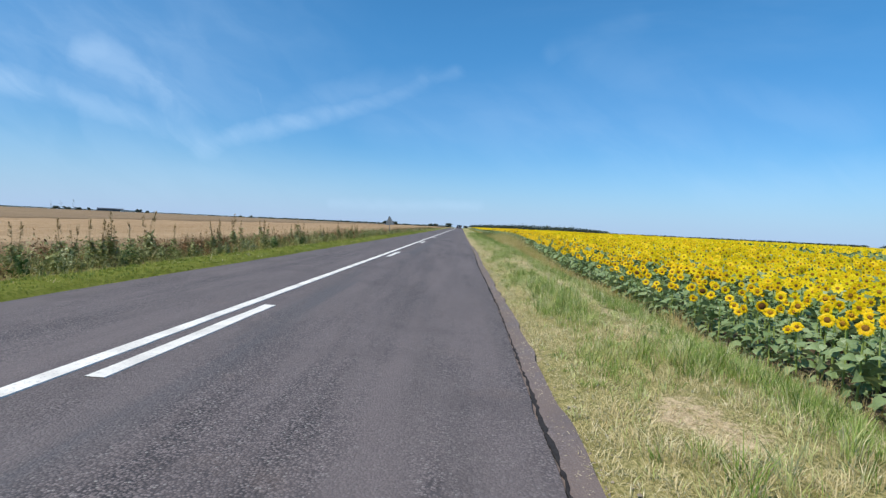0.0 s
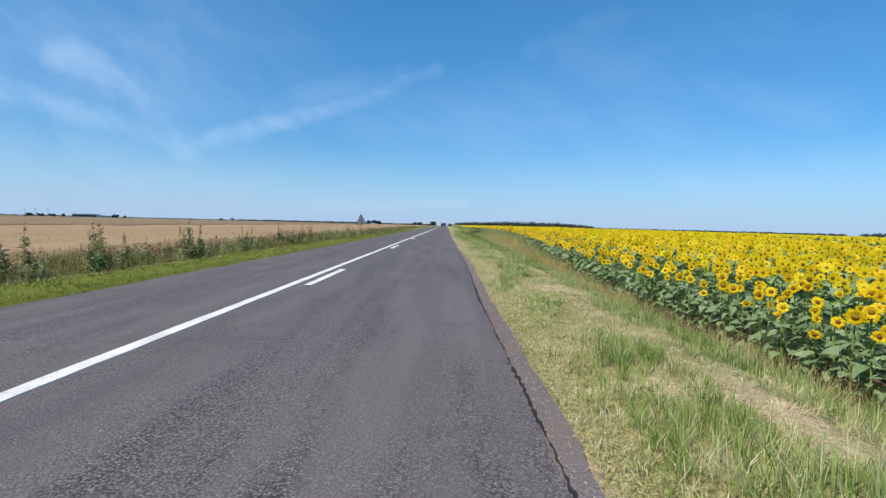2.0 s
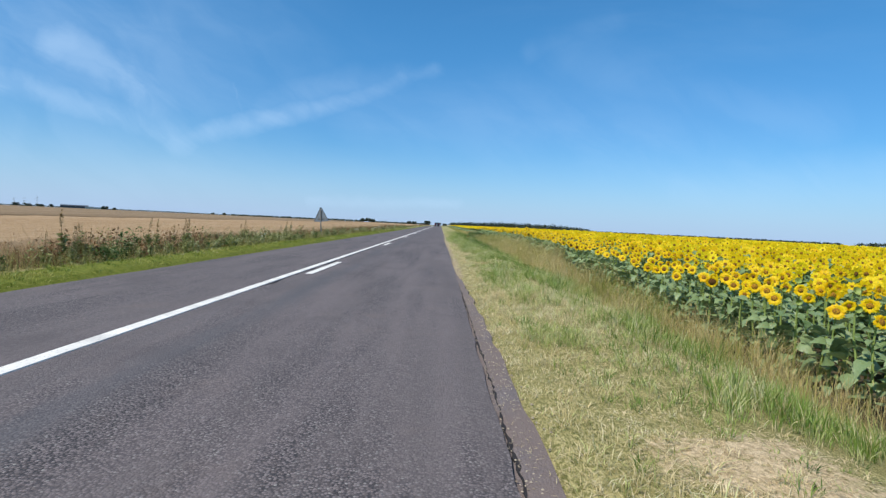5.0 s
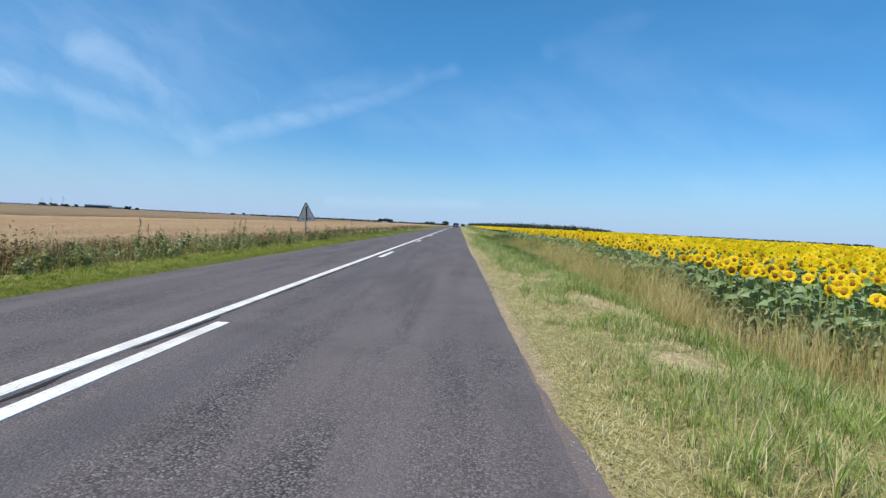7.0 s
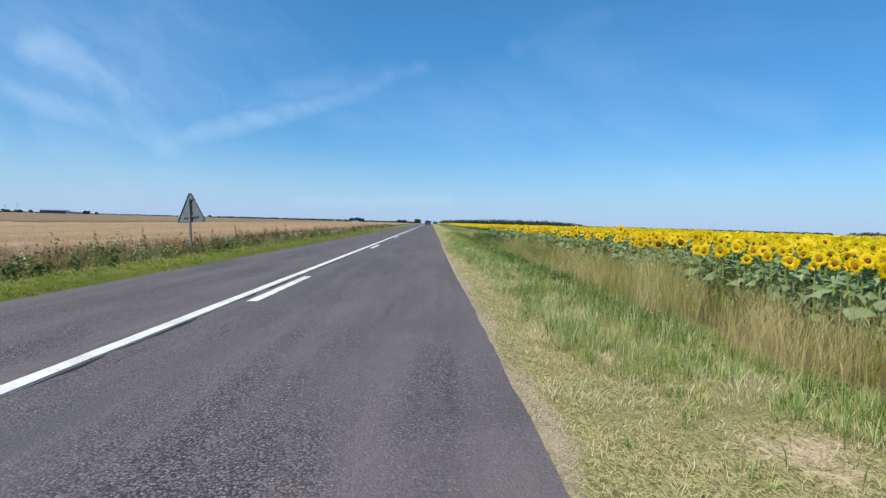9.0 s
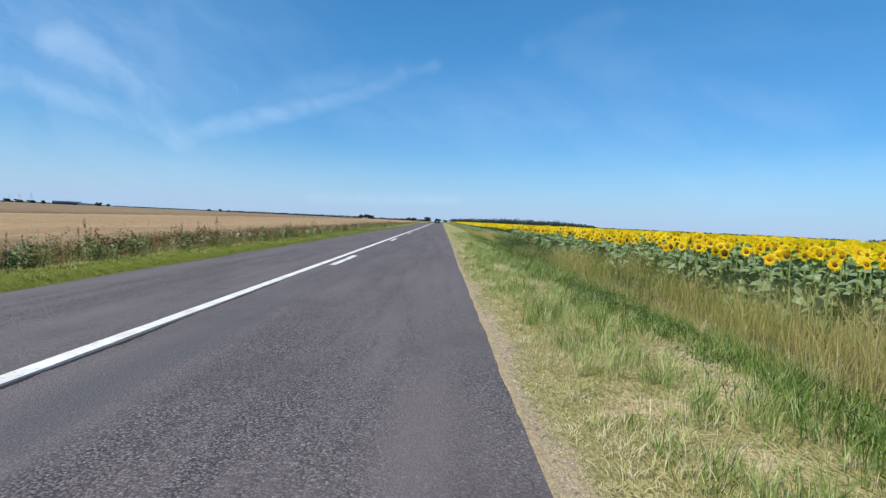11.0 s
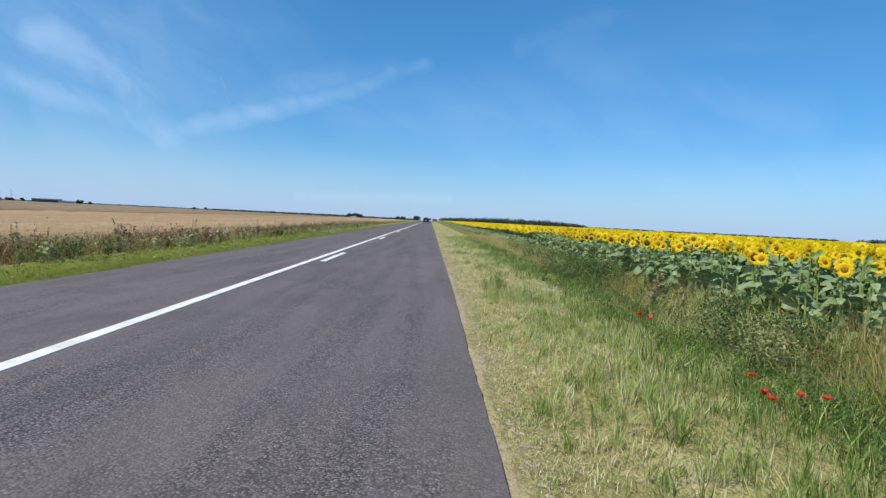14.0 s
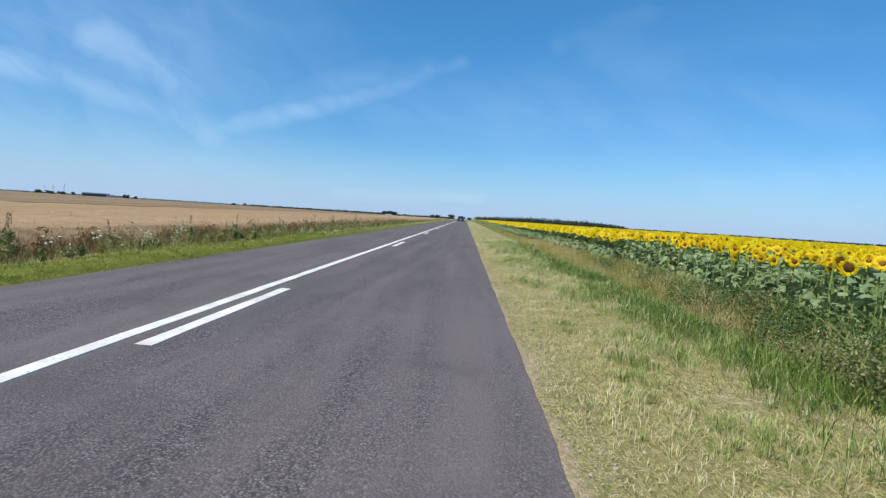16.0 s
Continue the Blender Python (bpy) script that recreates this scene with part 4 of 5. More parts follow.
# cut hay lying on the parched patches
n = 110000
x, y = 3.25 + 2.0 * rng.random(n), 0.5 + 72 * rng.random(n)
keep = rng.random(n) < np.clip(1.25 * (dryness(x, y) - 0.38), 0.02, 0.8) * np.interp(x, [3.25, 3.6], [0.25, 1.0])
x, y = x[keep], y[keep]
n = len(x)
grass("cut_hay", "flattened cut hay lying on the parched patches", x, y, rng.uniform(0.016, 0.040, n), rng.uniform(0.003, 0.006, n), rng.uniform(1.8, 3.6, n), [M_HAY], np.zeros(n, int), "hay", rough_wave(x, y, 0.22, 66))

n = 230000
x, y = rng.uniform(4.7, 7.2, n), rng.uniform(0, 95, n)
stand = rough_wave(x, y, 1.1, 71)
inner = np.interp(y, [0, 20, 30, 40, 58, 64, 78], [5.55, 5.25, 5.05, 5.0, 5.15, 5.3, 5.3])
tuft = rough_wave(x, y, 0.38, 75)
keep = (rng.random(n) < 0.15 + 1.0 * (stand - 0.25) + 1.9 * (tuft - 0.5)) & (x > inner + 0.5 * (stand - 0.5)) & (x < field_edge(y) + 0.1)
keep &= (np.hypot((x - 5.95) / 0.7, (y - 53.2) / 1.3) > 1) | (rng.random(n) < 0.15)
x, y, stand, tuft = x[keep], y[keep], stand[keep], tuft[keep]
n = len(x)
h = (0.62 + 0.76 * tuft) * np.interp(y, [0, 20, 32, 42, 56, 60, 66, 78], [0.26, 0.32, 0.55, 0.74, 0.62, 0.48, 0.36, 0.42]) * (0.45 + stand) * rng.uniform(0.45, 1.25, n) * np.interp(x - inner[keep], [0, 0.35, 0.8, 1.6], [0.45, 0.85, 1.0, 1.3])
dead = rng.random(n) < 0.08 + 0.70 * step(0.6 * rough_wave(x, y, 1.8, 73) + 0.4 * tuft - 0.10 * step(y, 48, 50) * step(y, 63, 60) + 0.10 * step(y, 26, 16), 0.42, 0.57)
grass("tall_grass", "tall seeding grass, olive and straw coloured, on the bank below the field", x, y, h, rng.uniform(0.0022, 0.0052, n), rng.uniform(0.05, 0.75, n), [M_TALL, M_SEED], dead.astype(int), "grass", np.clip(1.6 * (tuft - 0.5) + 0.45 - 0.15 * step(y, 48, 51) * step(y, 63, 60) + rng.normal(0, 0.12, n), 0, 1))
# seed heads on the tall stalks
pick = (rng.random(n) < 0.10) & (h > 0.2)
x, y, h = x[pick], y[pick], h[pick]
v, f = blades(x, y, land(x, y) + h * 0.8, rng.uniform(0.06, 0.13, len(x)), rng.uniform(0.005, 0.011, len(x)), rng.uniform(0.1, 0.6, len(x)))
seeds = mesh_object("grass_seed_heads", v, f, [M_SEED])
set_tone(seeds, len(x))
tagged(seeds, "pale feathery seed heads over the tall grass", "grass", kind="stuff")

# rank grass standing against the stems at the field edge
n = 34000
y = rng.uniform(37, 82, n)
x = field_edge(y) - 1.0 * rng.random(n) ** 1.3 + 0.22
tuft = rough_wave(x, y, 0.45, 77)
keep = rng.random(n) < np.clip(0.25 + 3.2 * (tuft - 0.42), 0.08, 1)
x, y, tuft = x[keep], y[keep], tuft[keep]
n = len(x)
h = (0.30 + 0.55 * tuft) * rng.uniform(0.6, 1.2, n) * np.interp(y, [37, 43, 48, 51, 56, 58, 64, 82], [0.85, 1.15, 1.1, 0.72, 0.78, 1.0, 0.85, 0.8])
ripe_side = step(rough_wave(x, y, 1.9, 79) - 0.18 * step(y, 47, 50), 0.42, 0.58)
grass("field_edge_grass", "rank olive and straw grass against the sunflower stems", x, y, h, rng.uniform(0.004, 0.008, n), rng.uniform(0.05, 0.55, n), [M_TALL, M_SEED, M_DEEP], np.where(rng.random(n) < 0.08 + 0.50 * ripe_side, 1, np.where(rng.random(n) < 0.42 + 0.25 * step(y, 49, 51) * step(y, 57, 55), 2, 0)), "grass", np.clip(1.6 * (tuft - 0.5) + 0.45 + rng.normal(0, 0.12, n), 0, 1))

# dark lush herbs and grass at the foot of the bank
groups = []
for k in range(300):
    yy = rng.uniform(38, 78) if k < 130 else (rng.normal(51.2, 0.9) if k < 190 else (rng.normal(45.2, 0.8) if k < 230 else rng.normal(58.8, 1.3)))
    xx = rng.normal(5.0, 0.22) if k < 130 else rng.normal(4.9 if k < 230 else 5.15, 0.24)
    s = rng.uniform(0.5, 1.1)
    v, f = card_cloud(90, (xx, yy, float(land(xx, yy)) + 0.07 * s), (0.16 * s, 0.30 * s, 0.12 * s), 0.014, 1500 + k, 0.1)
    groups.append((v, f, np.full(len(f), int(rng.random() < 0.6))))
v, f, i = joined(groups)
tagged(mesh_object("verge_herbs", v, f, [M_DEEP, M_DARKLEAF], i), "low dark green herbs where the verge meets the bank", "weeds", kind="stuff")
n = 40000
y = rng.uniform(22, 77, n)
x = rng.normal(np.interp(y, [22, 36, 60, 77], [5.0, 4.85, 4.85, 4.85]) + 0.9 * (rough_wave(y * 0, y, 1.9, 133) - 0.5), 0.30)
stand = rough_wave(x, y, 0.8, 131)
keep = rng.random(n) < np.clip(4.5 * (stand - 0.42), 0.03, 1) * np.interp(y, [22, 36, 42, 54, 57, 61], [0.3, 0.4, 1.2, 0.8, 1.6, 1.2])
x, y, stand = x[keep], y[keep], stand[keep]
n = len(x)
grass("bank_foot_grass", "lush dark green grass along the foot of the bank", x, y, (0.08 + 0.24 * stand) * rng.uniform(0.5, 1.2, n), rng.uniform(0.004, 0.008, n), rng.uniform(0.1, 0.8, n), [M_DEEP, M_GREEN], (rng.random(n) < 0.35).astype(int))

n = 9000
cx, cy = rng.uniform(-3.75, -2.56, n), 2 + 105 * rng.random(n) ** 1.15
keep = (cx < -2.54 - 0.20 * rough_wave(cx * 0, cy, 0.7, 83)) & (cx > -3.78 + 0.45 * rough_wave(cx * 0, cy, 1.6, 84))
cx, cy = cx[keep], cy[keep]
n = len(cx)
clump = rough_wave(cx, cy, 0.7, 81)
parched = step(rough_wave(cx, cy * 0.6, 1.3, 85), 0.50, 0.66)
tall_t = (0.022 + 0.085 * clump ** 1.6) * rng.uniform(0.6, 1.3, n) * np.interp(cx, [-3.7, -3.2, -2.8, -2.62], [1.7, 1.1, 1.0, 0.9])
count = rng.integers(6, 11, n)
tone_t, kind_t = np.clip(0.45 + 2.0 * (clump - 0.5) + rng.normal(0, 0.2, n), 0, 1), np.where(rng.random(n) < 0.06 * parched, 1, np.where(rng.random(n) < 0.16, 2, 0))
i = np.repeat(np.arange(n), count)
n = len(i)
r, a = np.sqrt(rng.random(n)), rng.uniform(0, 2 * np.pi, n)
grass("near_verge_lawn", "bright green mown grass strip beside the asphalt", cx[i] + 0.065 * r * np.cos(a), cy[i] + 0.085 * r * np.sin(a), tall_t[i] * rng.uniform(0.5, 1.2, n), rng.uniform(0.007, 0.013, n), 0.2 + 1.0 * r * rng.random(n),
      [M_LAWN, M_STRAW, M_DEEP], kind_t[i], "grass", np.clip(tone_t[i] + rng.normal(0, 0.07, n), 0, 1), a)

n = 32000
y = 84 + 260 * rng.random(n) ** 1.6
pick = rng.random(n)
x = np.where(pick < 0.45, rng.uniform(3.05, 5.2, n), np.where(pick < 0.8, rng.uniform(5.0, 7.2, n), rng.uniform(-3.8, -2.66, n)))
h = rng.uniform(0.06, 0.16, n) * np.where(x > 5.2, 3.0, 1.0)
grass("distant_verge_grass", "verge grass narrowing with the road in the distance", x, y, h, rng.uniform(0.006, 0.012, n) + (y - 84) / 260 * 0.05, rng.uniform(0.2, 1, n), [M_LAWN, M_STRAW, M_TALL, M_PALE], np.where(x > 5.2, 2, np.where(rng.random(n) < 0.5, 1, np.where(x > 0, 3, 0))))

# weed belt before the wheat
n = 62000
y = np.where(rng.random(n) < 0.8, rng.uniform(3, 95, n), 95 + 130 * rng.random(n) ** 1.5)
x = rng.normal(-4.4, 0.45, n)
keep = (x < -3.5) & (x > -5.6)
x, y = x[keep], y[keep]
n = len(x)
stand = rough_wave(x, y, 1.4, 91)
rust = step(rough_wave(x * 0.6, y, 2.8, 95) + 0.16 * step(y, 54, 64) - 0.07 * step(y, 42, 34), 0.36, 0.54)
h = (0.18 + 0.30 * stand) * rng.uniform(0.4, 1.2, n) * np.interp(x, [-5.5, -4.5, -3.9, -3.5], [1.3, 1.2, 0.9, 0.4])
kind = np.where(rng.random(n) < 0.08 + 0.62 * rust * step(x, -3.8, -4.3), 1, np.where(rng.random(n) < 0.25, 2, np.where(rng.random(n) < 0.15, 3, 0)))
grass("weed_belt", "rank belt of rust-brown dock, grasses and weeds before the wheat", x, y, h, rng.uniform(0.003, 0.008, n) * (1 + np.clip(y - 80, 0, None) / 50), rng.uniform(0.1, 0.7, n), [M_WEED, M_RUST, M_TALL, M_SEED], kind, "weeds")

# dense rusty stand between the weeds and the wheat
n = 40000
y = np.where(rng.random(n) < 0.58, rng.uniform(50, 92, n), rng.uniform(3, 50, n))
x = -4.42 - 0.95 * rng.random(n)
stand = rough_wave(x, y * 0.6, 1.2, 191)
keep = rng.random(n) < np.clip(0.25 + 2.6 * (stand - 0.40), 0.04, 1)
x, y, stand = x[keep], y[keep], stand[keep]
n = len(x)
grass("dock_stand", "dense rust-brown stand of dock and dead grass before the wheat", x, y, (0.26 + 0.34 * stand) * rng.uniform(0.6, 1.15, n), rng.uniform(0.010, 0.020, n), rng.uniform(0.05, 0.6, n), [M_RUST, M_WEED, M_RIPE], np.where(rng.random(n) < 0.62, 0, np.where(rng.random(n) < 0.5, 1, 2)), "weeds")

groups = []
for k in range(1250):
    yy = 3 + 125 * rng.random() ** 1.1
    back_row = rng.random() < 0.52
    xx = rng.normal(-4.65, 0.26) if back_row else rng.normal(-4.0, 0.20)
    grown = float(rough_wave(np.array(0.0), np.array(yy), 1.6, 97))
    s = rng.uniform(0.5, 1.05) * ((0.75 + 0.9 * grown) if back_row else 0.50 + 0.42 * grown)
    if 52 < yy < 66 and not back_row:
        s *= 1.2
    brown = rough_wave(np.array(xx * 0.6), np.array(yy), 2.8, 95) + 0.16 * step(yy, 54, 64) - 0.07 * step(yy, 42, 34) > 0.46
    leaf = rng.choice([0.018, 0.026, 0.038]) * (1 if yy < 90 else 1.5)
    v, f = card_cloud(int(105 if yy < 90 else 55), (xx, yy, float(land(xx, yy)) + 0.24 * s), (0.17 * s, 0.24 * s, 0.34 * s), leaf, 500 + k, 0.1)
    groups.append((v, f, np.full(len(f), 1 if (brown or rng.random() < 0.15) and rng.random() < (0.75 if back_row else 0.12) else (2 if rng.random() < 0.22 else (3 if rng.random() < 0.3 else 0)))))
v, f, i = joined(groups)
tagged(mesh_object("weed_clumps", v, f, [M_WEED, M_RUST, M_DARKLEAF, M_PALEWEED], i), "leafy grey-green and rust-brown weed clumps along the verge", "weeds", kind="stuff")


def tall_weed(seed):
    """A prickly lettuce or mugwort: one stiff stalk with many small leaves and a thin spire of buds."""
    g = np.random.default_rng(seed)
    reach = g.uniform(0.4, 0.8)
    weed = tagged(new("tall_weed"), "stiff grey-green wild weed with a thin brown spire", "weed", "tall weeds before the wheat")
    v, f = tube([(0, 0, -0.03), (0.02, 0.0, 0.3), (0.0, 0.02, 0.62), (0.01, 0.02, 0.95)], [0.009, 0.007, 0.005, 0.003], 4)
    part_np("stalk", v, f, M_SPIRE, weed, "dry brown stalk")
    groups = []
    for k in range(66):
        up = 0.06 + reach * g.random()
        s = (0.125 - 0.07 * up) * g.uniform(0.6, 1.4)
        v = np.array([(0, 0, 0), (0.5 * s, -0.22 * s, 0.02), (s, 0, -0.02), (0.5 * s, 0.22 * s, 0.02)])
        v = spin(v, g.uniform(0, 6.28), g.uniform(-0.9, 0.1))
        v[:, 2] += up
        groups.append((v, np.array([(0, 1, 2), (0, 2, 3)]), np.zeros(2, int)))
    v, f, _ = joined(groups)
    tagged(part_np("foliage", v, f, M_PALEWEED, weed), kind="stuff")
    groups = []
    for k in range(46):
        up = g.uniform(0.42, 1.0)
        s = 0.07 * (1.2 - up) + 0.014
        v = spin(np.array([(0, 0, 0), (s * 0.6, -0.012, 0.015), (s, 0, 0.04), (s * 0.6, 0.012, 0.015)]), g.uniform(0, 6.28))
        v[:, 2] += up
        groups.append((v, np.array([(0, 1, 2), (0, 2, 3)]), np.zeros(2, int)))
    v, f, _ = joined(groups)
    tagged(part_np("flower_spire", v, f, M_SPIRE, weed, "brown budded spire"), kind="stuff")
    return weed


weed_kinds = [tall_weed(600 + k) for k in range(5)]
spots = []
yy = 4.0
while yy < 120:
    for _ in range(int(rng.integers(1, 6))):
        spots.append((rng.normal(-4.35, 0.22), yy + rng.normal(0, 0.35)))
    yy += rng.uniform(0.7, 3.0)
# taller clusters near the start of the stretch
thin = len(spots)
for yy, many in ((6.6, 4), (8.1, 5), (9.2, 9), (10.6, 6), (13.4, 8), (14.6, 6), (17.0, 7), (20.5, 7), (24.0, 6), (28.5, 6), (33.0, 5)):
    spots += [(rng.normal(-4.3, 0.2), yy + rng.normal(0, 0.38)) for _ in range(many)]
for k, (xx, yy) in enumerate(spots):
    s = (0.42 + 0.52 * rng.random() ** 1.6) * (1.0 if k < thin else rng.uniform(1.0, 1.25))
    m = Matrix.LocRotScale((xx, yy, float(land(xx, yy))), Euler((rng.normal(0, 0.08), rng.normal(0, 0.08), rng.uniform(0, 6.28))), (s * 1.15, s * 1.15, s))
    ob = weed_kinds[k] if k < 5 else copy_thing(weed_kinds[int(rng.integers(0, 5))], Matrix())
    ob.matrix_basis = m

# ---- wheat and the ripe crop behind it ----


def canopy(name, label, x0, x1, y0, y1, top, mask_name, cell):
    """The closed top of a crop with its front face."""
    xs = np.concatenate([[x1 + 0.4], np.arange(x1, x0, -cell)])
    ys = np.concatenate([np.arange(y0, min(y1, 130), cell * 1.5), np.geomspace(130, y1, 40)[1:]]) if y1 > 130 else np.arange(y0, y1, cell * 1.5)
    XX, YY = np.meshgrid(xs, ys)
    z = land(XX, YY) + top + 0.10 * (rough_wave(XX, YY, 0.9, 111) - 0.5) + 0.06 * (wave(XX, YY, 6.0, 112) - 0.5)
    XX = XX + 0.18 * (rough_wave(XX, YY, 0.8, 113) - 0.5) * (np.arange(len(xs)) < 3)[None]
    z[:, 0] = land(XX[:, 0], YY[:, 0]) - 0.05
    k = len(xs)
    q = (np.arange(len(ys) - 1)[:, None] * k + np.arange(k - 1)[None]).ravel()
    ob = mesh_object(name, np.stack([XX.ravel(), YY.ravel(), z.ravel()], 1), np.stack([q, q + k, q + k + 1, q + 1], 1), [M_GROUND], None, True)
    ob.data.attributes.new(mask_name, "FLOAT", "POINT").data.foreach_set("value", np.ones(len(ob.data.vertices), np.float32))
    return tagged(ob, label, "crop", kind="stuff")


canopy("wheat_canopy", "pale golden wheat standing in a long strip", -22.8, -5.4, -30, 420, 0.44, "wheat", 0.55)
canopy("ripe_canopy", "darker brown ripe crop behind the wheat", -130, -22.2, -30, 420, 0.48, "ripe", 1.6)
n = 38000
y = 1 + 135 * rng.random(n) ** 1.1
x = -5.15 - 9.2 * rng.random(n) ** 1.8
h = rng.uniform(0.48, 0.66, n)
grass("wheat_stalks", "dry wheat stalks with bent pale ears", x, y, h, rng.uniform(0.006, 0.011, n) * (1 + np.clip(y - 80, 0, None) / 50), rng.uniform(0.05, 0.4, n), [M_WHEAT, M_RUST], (rng.random(n) < 0.06 * (x > -6)).astype(int), "wheat")
n = 16000
y = 6 + 150 * rng.random(n) ** 1.3
x = -22.5 - 12 * rng.random(n) ** 1.6
grass("ripe_stalks", "brown ripe stalks along the second field", x, y, rng.uniform(0.46, 0.60, n), rng.uniform(0.012, 0.03, n), rng.uniform(0.05, 0.3, n), [M_RIPE], np.zeros(n, int), "crop")

# ---- bushes, flowers in the ditch ----


def bramble(seed, s):
    bush = tagged(new("bramble_bush"), "low dark green bramble bush in the ditch", "bush", "brambles in the ditch")
    g = np.random.default_rng(seed)
    groups = []
    for k in range(10):
        c = (g.normal(0, 0.22), g.normal(0, 0.30), g.uniform(0.10, 0.36))
        v, f = card_cloud(int(260 * min(1.0, s)), c, (0.21, 0.27, 0.17), 0.0145, seed * 10 + k, 0.2)
        groups.append((v, f, np.zeros(len(f), int)))
    v, f, _ = joined(groups)
    tagged(part_np("foliage", v * s, f, M_DARKLEAF if seed % 6 else M_WEED, bush), kind="stuff")
    for k in range(4):
        a = g.uniform(0, 6.28)
        pts = [(0, 0, -0.05), (0.14 * math.cos(a), 0.16 * math.sin(a), 0.30), (0.36 * math.cos(a), 0.42 * math.sin(a), 0.46), (0.52 * math.cos(a), 0.60 * math.sin(a), 0.34)]
        v, f = tube([tuple(c * s for c in p) for p in pts], [0.008, 0.007, 0.005, 0.003], 4)
        part_np("cane", v, f, M_TALL, bush, "dry arching cane")
    return bush


low_brambles = [(5.1, 58.9, 0.5), (5.3, 59.5, 0.6), (5.45, 58.4, 0.6), (5.6, 57.7, 0.6), (5.2, 57.6, 0.4), (5.0, 59.6, 0.35), (5.85, 58.9, 0.7), (4.95, 51.6, 0.35), (5.05, 50.9, 0.4)]
for k, (xx, yy, s) in enumerate(low_brambles + [(5.55, 61.0, 1.25), (5.25, 60.1, 0.95), (5.9, 60.5, 1.1), (6.3, 64.6, 0.9), (5.15, 66.5, 1.15), (5.75, 66.4, 1.25), (6.2, 66.9, 1.2), (5.4, 67.6, 1.1), (5.9, 68.4, 1.3), (5.4, 69.2, 0.9), (6.2, 69.8, 1.3), (5.7, 71.0, 1.2), (6.3, 72.0, 1.2), (5.9, 73.6, 1.1), (6.3, 75.2, 1.1), (6.2, 77.5, 1.0), (4.95, 61.7, 0.5), (5.2, 62.6, 0.55), (5.5, 61.9, 0.65), (5.1, 60.4, 0.45), (5.6, 59.2, 0.5), (5.35, 63.6, 0.55), (5.15, 64.7, 0.6), (5.5, 65.3, 0.8), (5.1, 66.2, 0.6), (5.2, 67.9, 0.7), (5.6, 64.3, 0.6), (6.2, 54.6, 0.95), (6.0, 53.3, 0.85), (5.9, 52.2, 0.6)]):
    bramble(20 + k, s * 1.05).location = (xx + 0.2, yy, float(land(xx + 0.2, yy)))

for k, (xx, yy, s) in enumerate([(5.9, 63.2, 0.75), (6.1, 63.5, 0.85), (5.6, 46.6, 0.45), (6.0, 62.6, 0.7), (5.5, 67.4, 0.5), (5.7, 60.0, 0.55), (6.3, 70.3, 0.8)]):
    ob = copy_thing(weed_kinds[k % 5], Matrix())
    ob.matrix_basis = Matrix.LocRotScale((xx, yy, float(land(xx, yy))), Euler((0, 0, k * 1.3)), (s * 1.9, s * 1.9, s * 0.72))
    ob["label"], ob["group"] = "bushy grey-green weed rising from the ditch grass", "weeds in the ditch"


def poppy(seed):
    g = np.random.default_rng(seed)
    flower = tagged(new("poppy"), "red field poppy in the verge grass", "poppy", "poppies in the verge")
    v, f = tube([(0, 0, -0.02), (0.01, 0, 0.06), (0.02, 0.01, 0.12)], [0.003, 0.003, 0.002], 4)
    part_np("stem", v, f, M_WEED, flower)
    for k in range(4):
        v = np.array([(0, 0, 0), (0.022, -0.022, 0.016), (0.042, 0, 0.020 + g.uniform(-0.012, 0.012)), (0.022, 0.022, 0.016)])
        v = spin(v, k * 1.57 + g.uniform(-0.2, 0.2), g.uniform(-0.5, 0.1)) + np.array([0.02, 0.01, 0.12])
        part_np("petal", v, np.array([(0, 1, 2), (0, 2, 3)]), M_POPPY, flower, "crumpled red petal")
    bm = bmesh.new()
    bmesh.ops.create_icosphere(bm, subdivisions=1, radius=0.008, matrix=Matrix.Translation((0.02, 0.01, 0.128)))
    part("seed_pod", bm, M_RUBBER, flower, "black centre")
    return flower


for k, (xx, yy) in enumerate([(4.82, 61.05), (4.87, 61.12), (4.97, 61.05), (4.79, 59.04), (4.75, 59.0), (4.60, 58.60), (4.61, 58.50), (4.92, 58.71), (5.05, 58.72)]):
    poppy(k).matrix_basis = pose(xx - 0.02, yy - 0.01, float(land(xx, yy)), 0, 0, k * 77) @ Matrix.Diagonal((1, 1, 1.2 if k < 3 else 0.97, 1))


def wild_carrot(seed, s):
    g = np.random.default_rng(seed)
    plant = tagged(new("wild_carrot"), "white-flowered wild carrot with flat umbels", "wildflower", "white umbels on the verges")
    for k in range(5):
        a, r = g.uniform(0, 6.28), g.uniform(0.03, 0.16)
        top = (r * math.cos(a), r * math.sin(a), g.uniform(0.30, 0.52))
        v, f = tube([(0, 0, 0), (top[0] * 0.4, top[1] * 0.4, top[2] * 0.6), top], [0.004, 0.003, 0.002], 3)
        stem = part_np("stem", v * s, f, M_WEED, plant)
        ring = [np.array(top) + np.array([0, 0, 0.012])]
        for rad, down in ((0.014, 0.008), (0.023, 0.003), (0.032, -0.004)):
            for j in range(9):
                q = rad * g.uniform(0.7, 1.25)
                ring.append(np.array(top) + np.array([q * math.cos(0.698 * j + rad * 20), q * math.sin(0.698 * j + rad * 20), down + g.uniform(-0.006, 0.006)]))
        pts, faces = ring, [(0, 1 + j, 1 + (j + 1) % 9) for j in range(9)]
        for lvl in (1, 10):
            for j in range(9):
                p0, p1 = lvl + j, lvl + (j + 1) % 9
                faces += [(p0, p0 + 9, p1 + 9), (p0, p1 + 9, p1)]
        part_np("umbel", np.array(pts) * s, np.array(faces), M_WHITE, stem, "flat white umbel")
    return plant


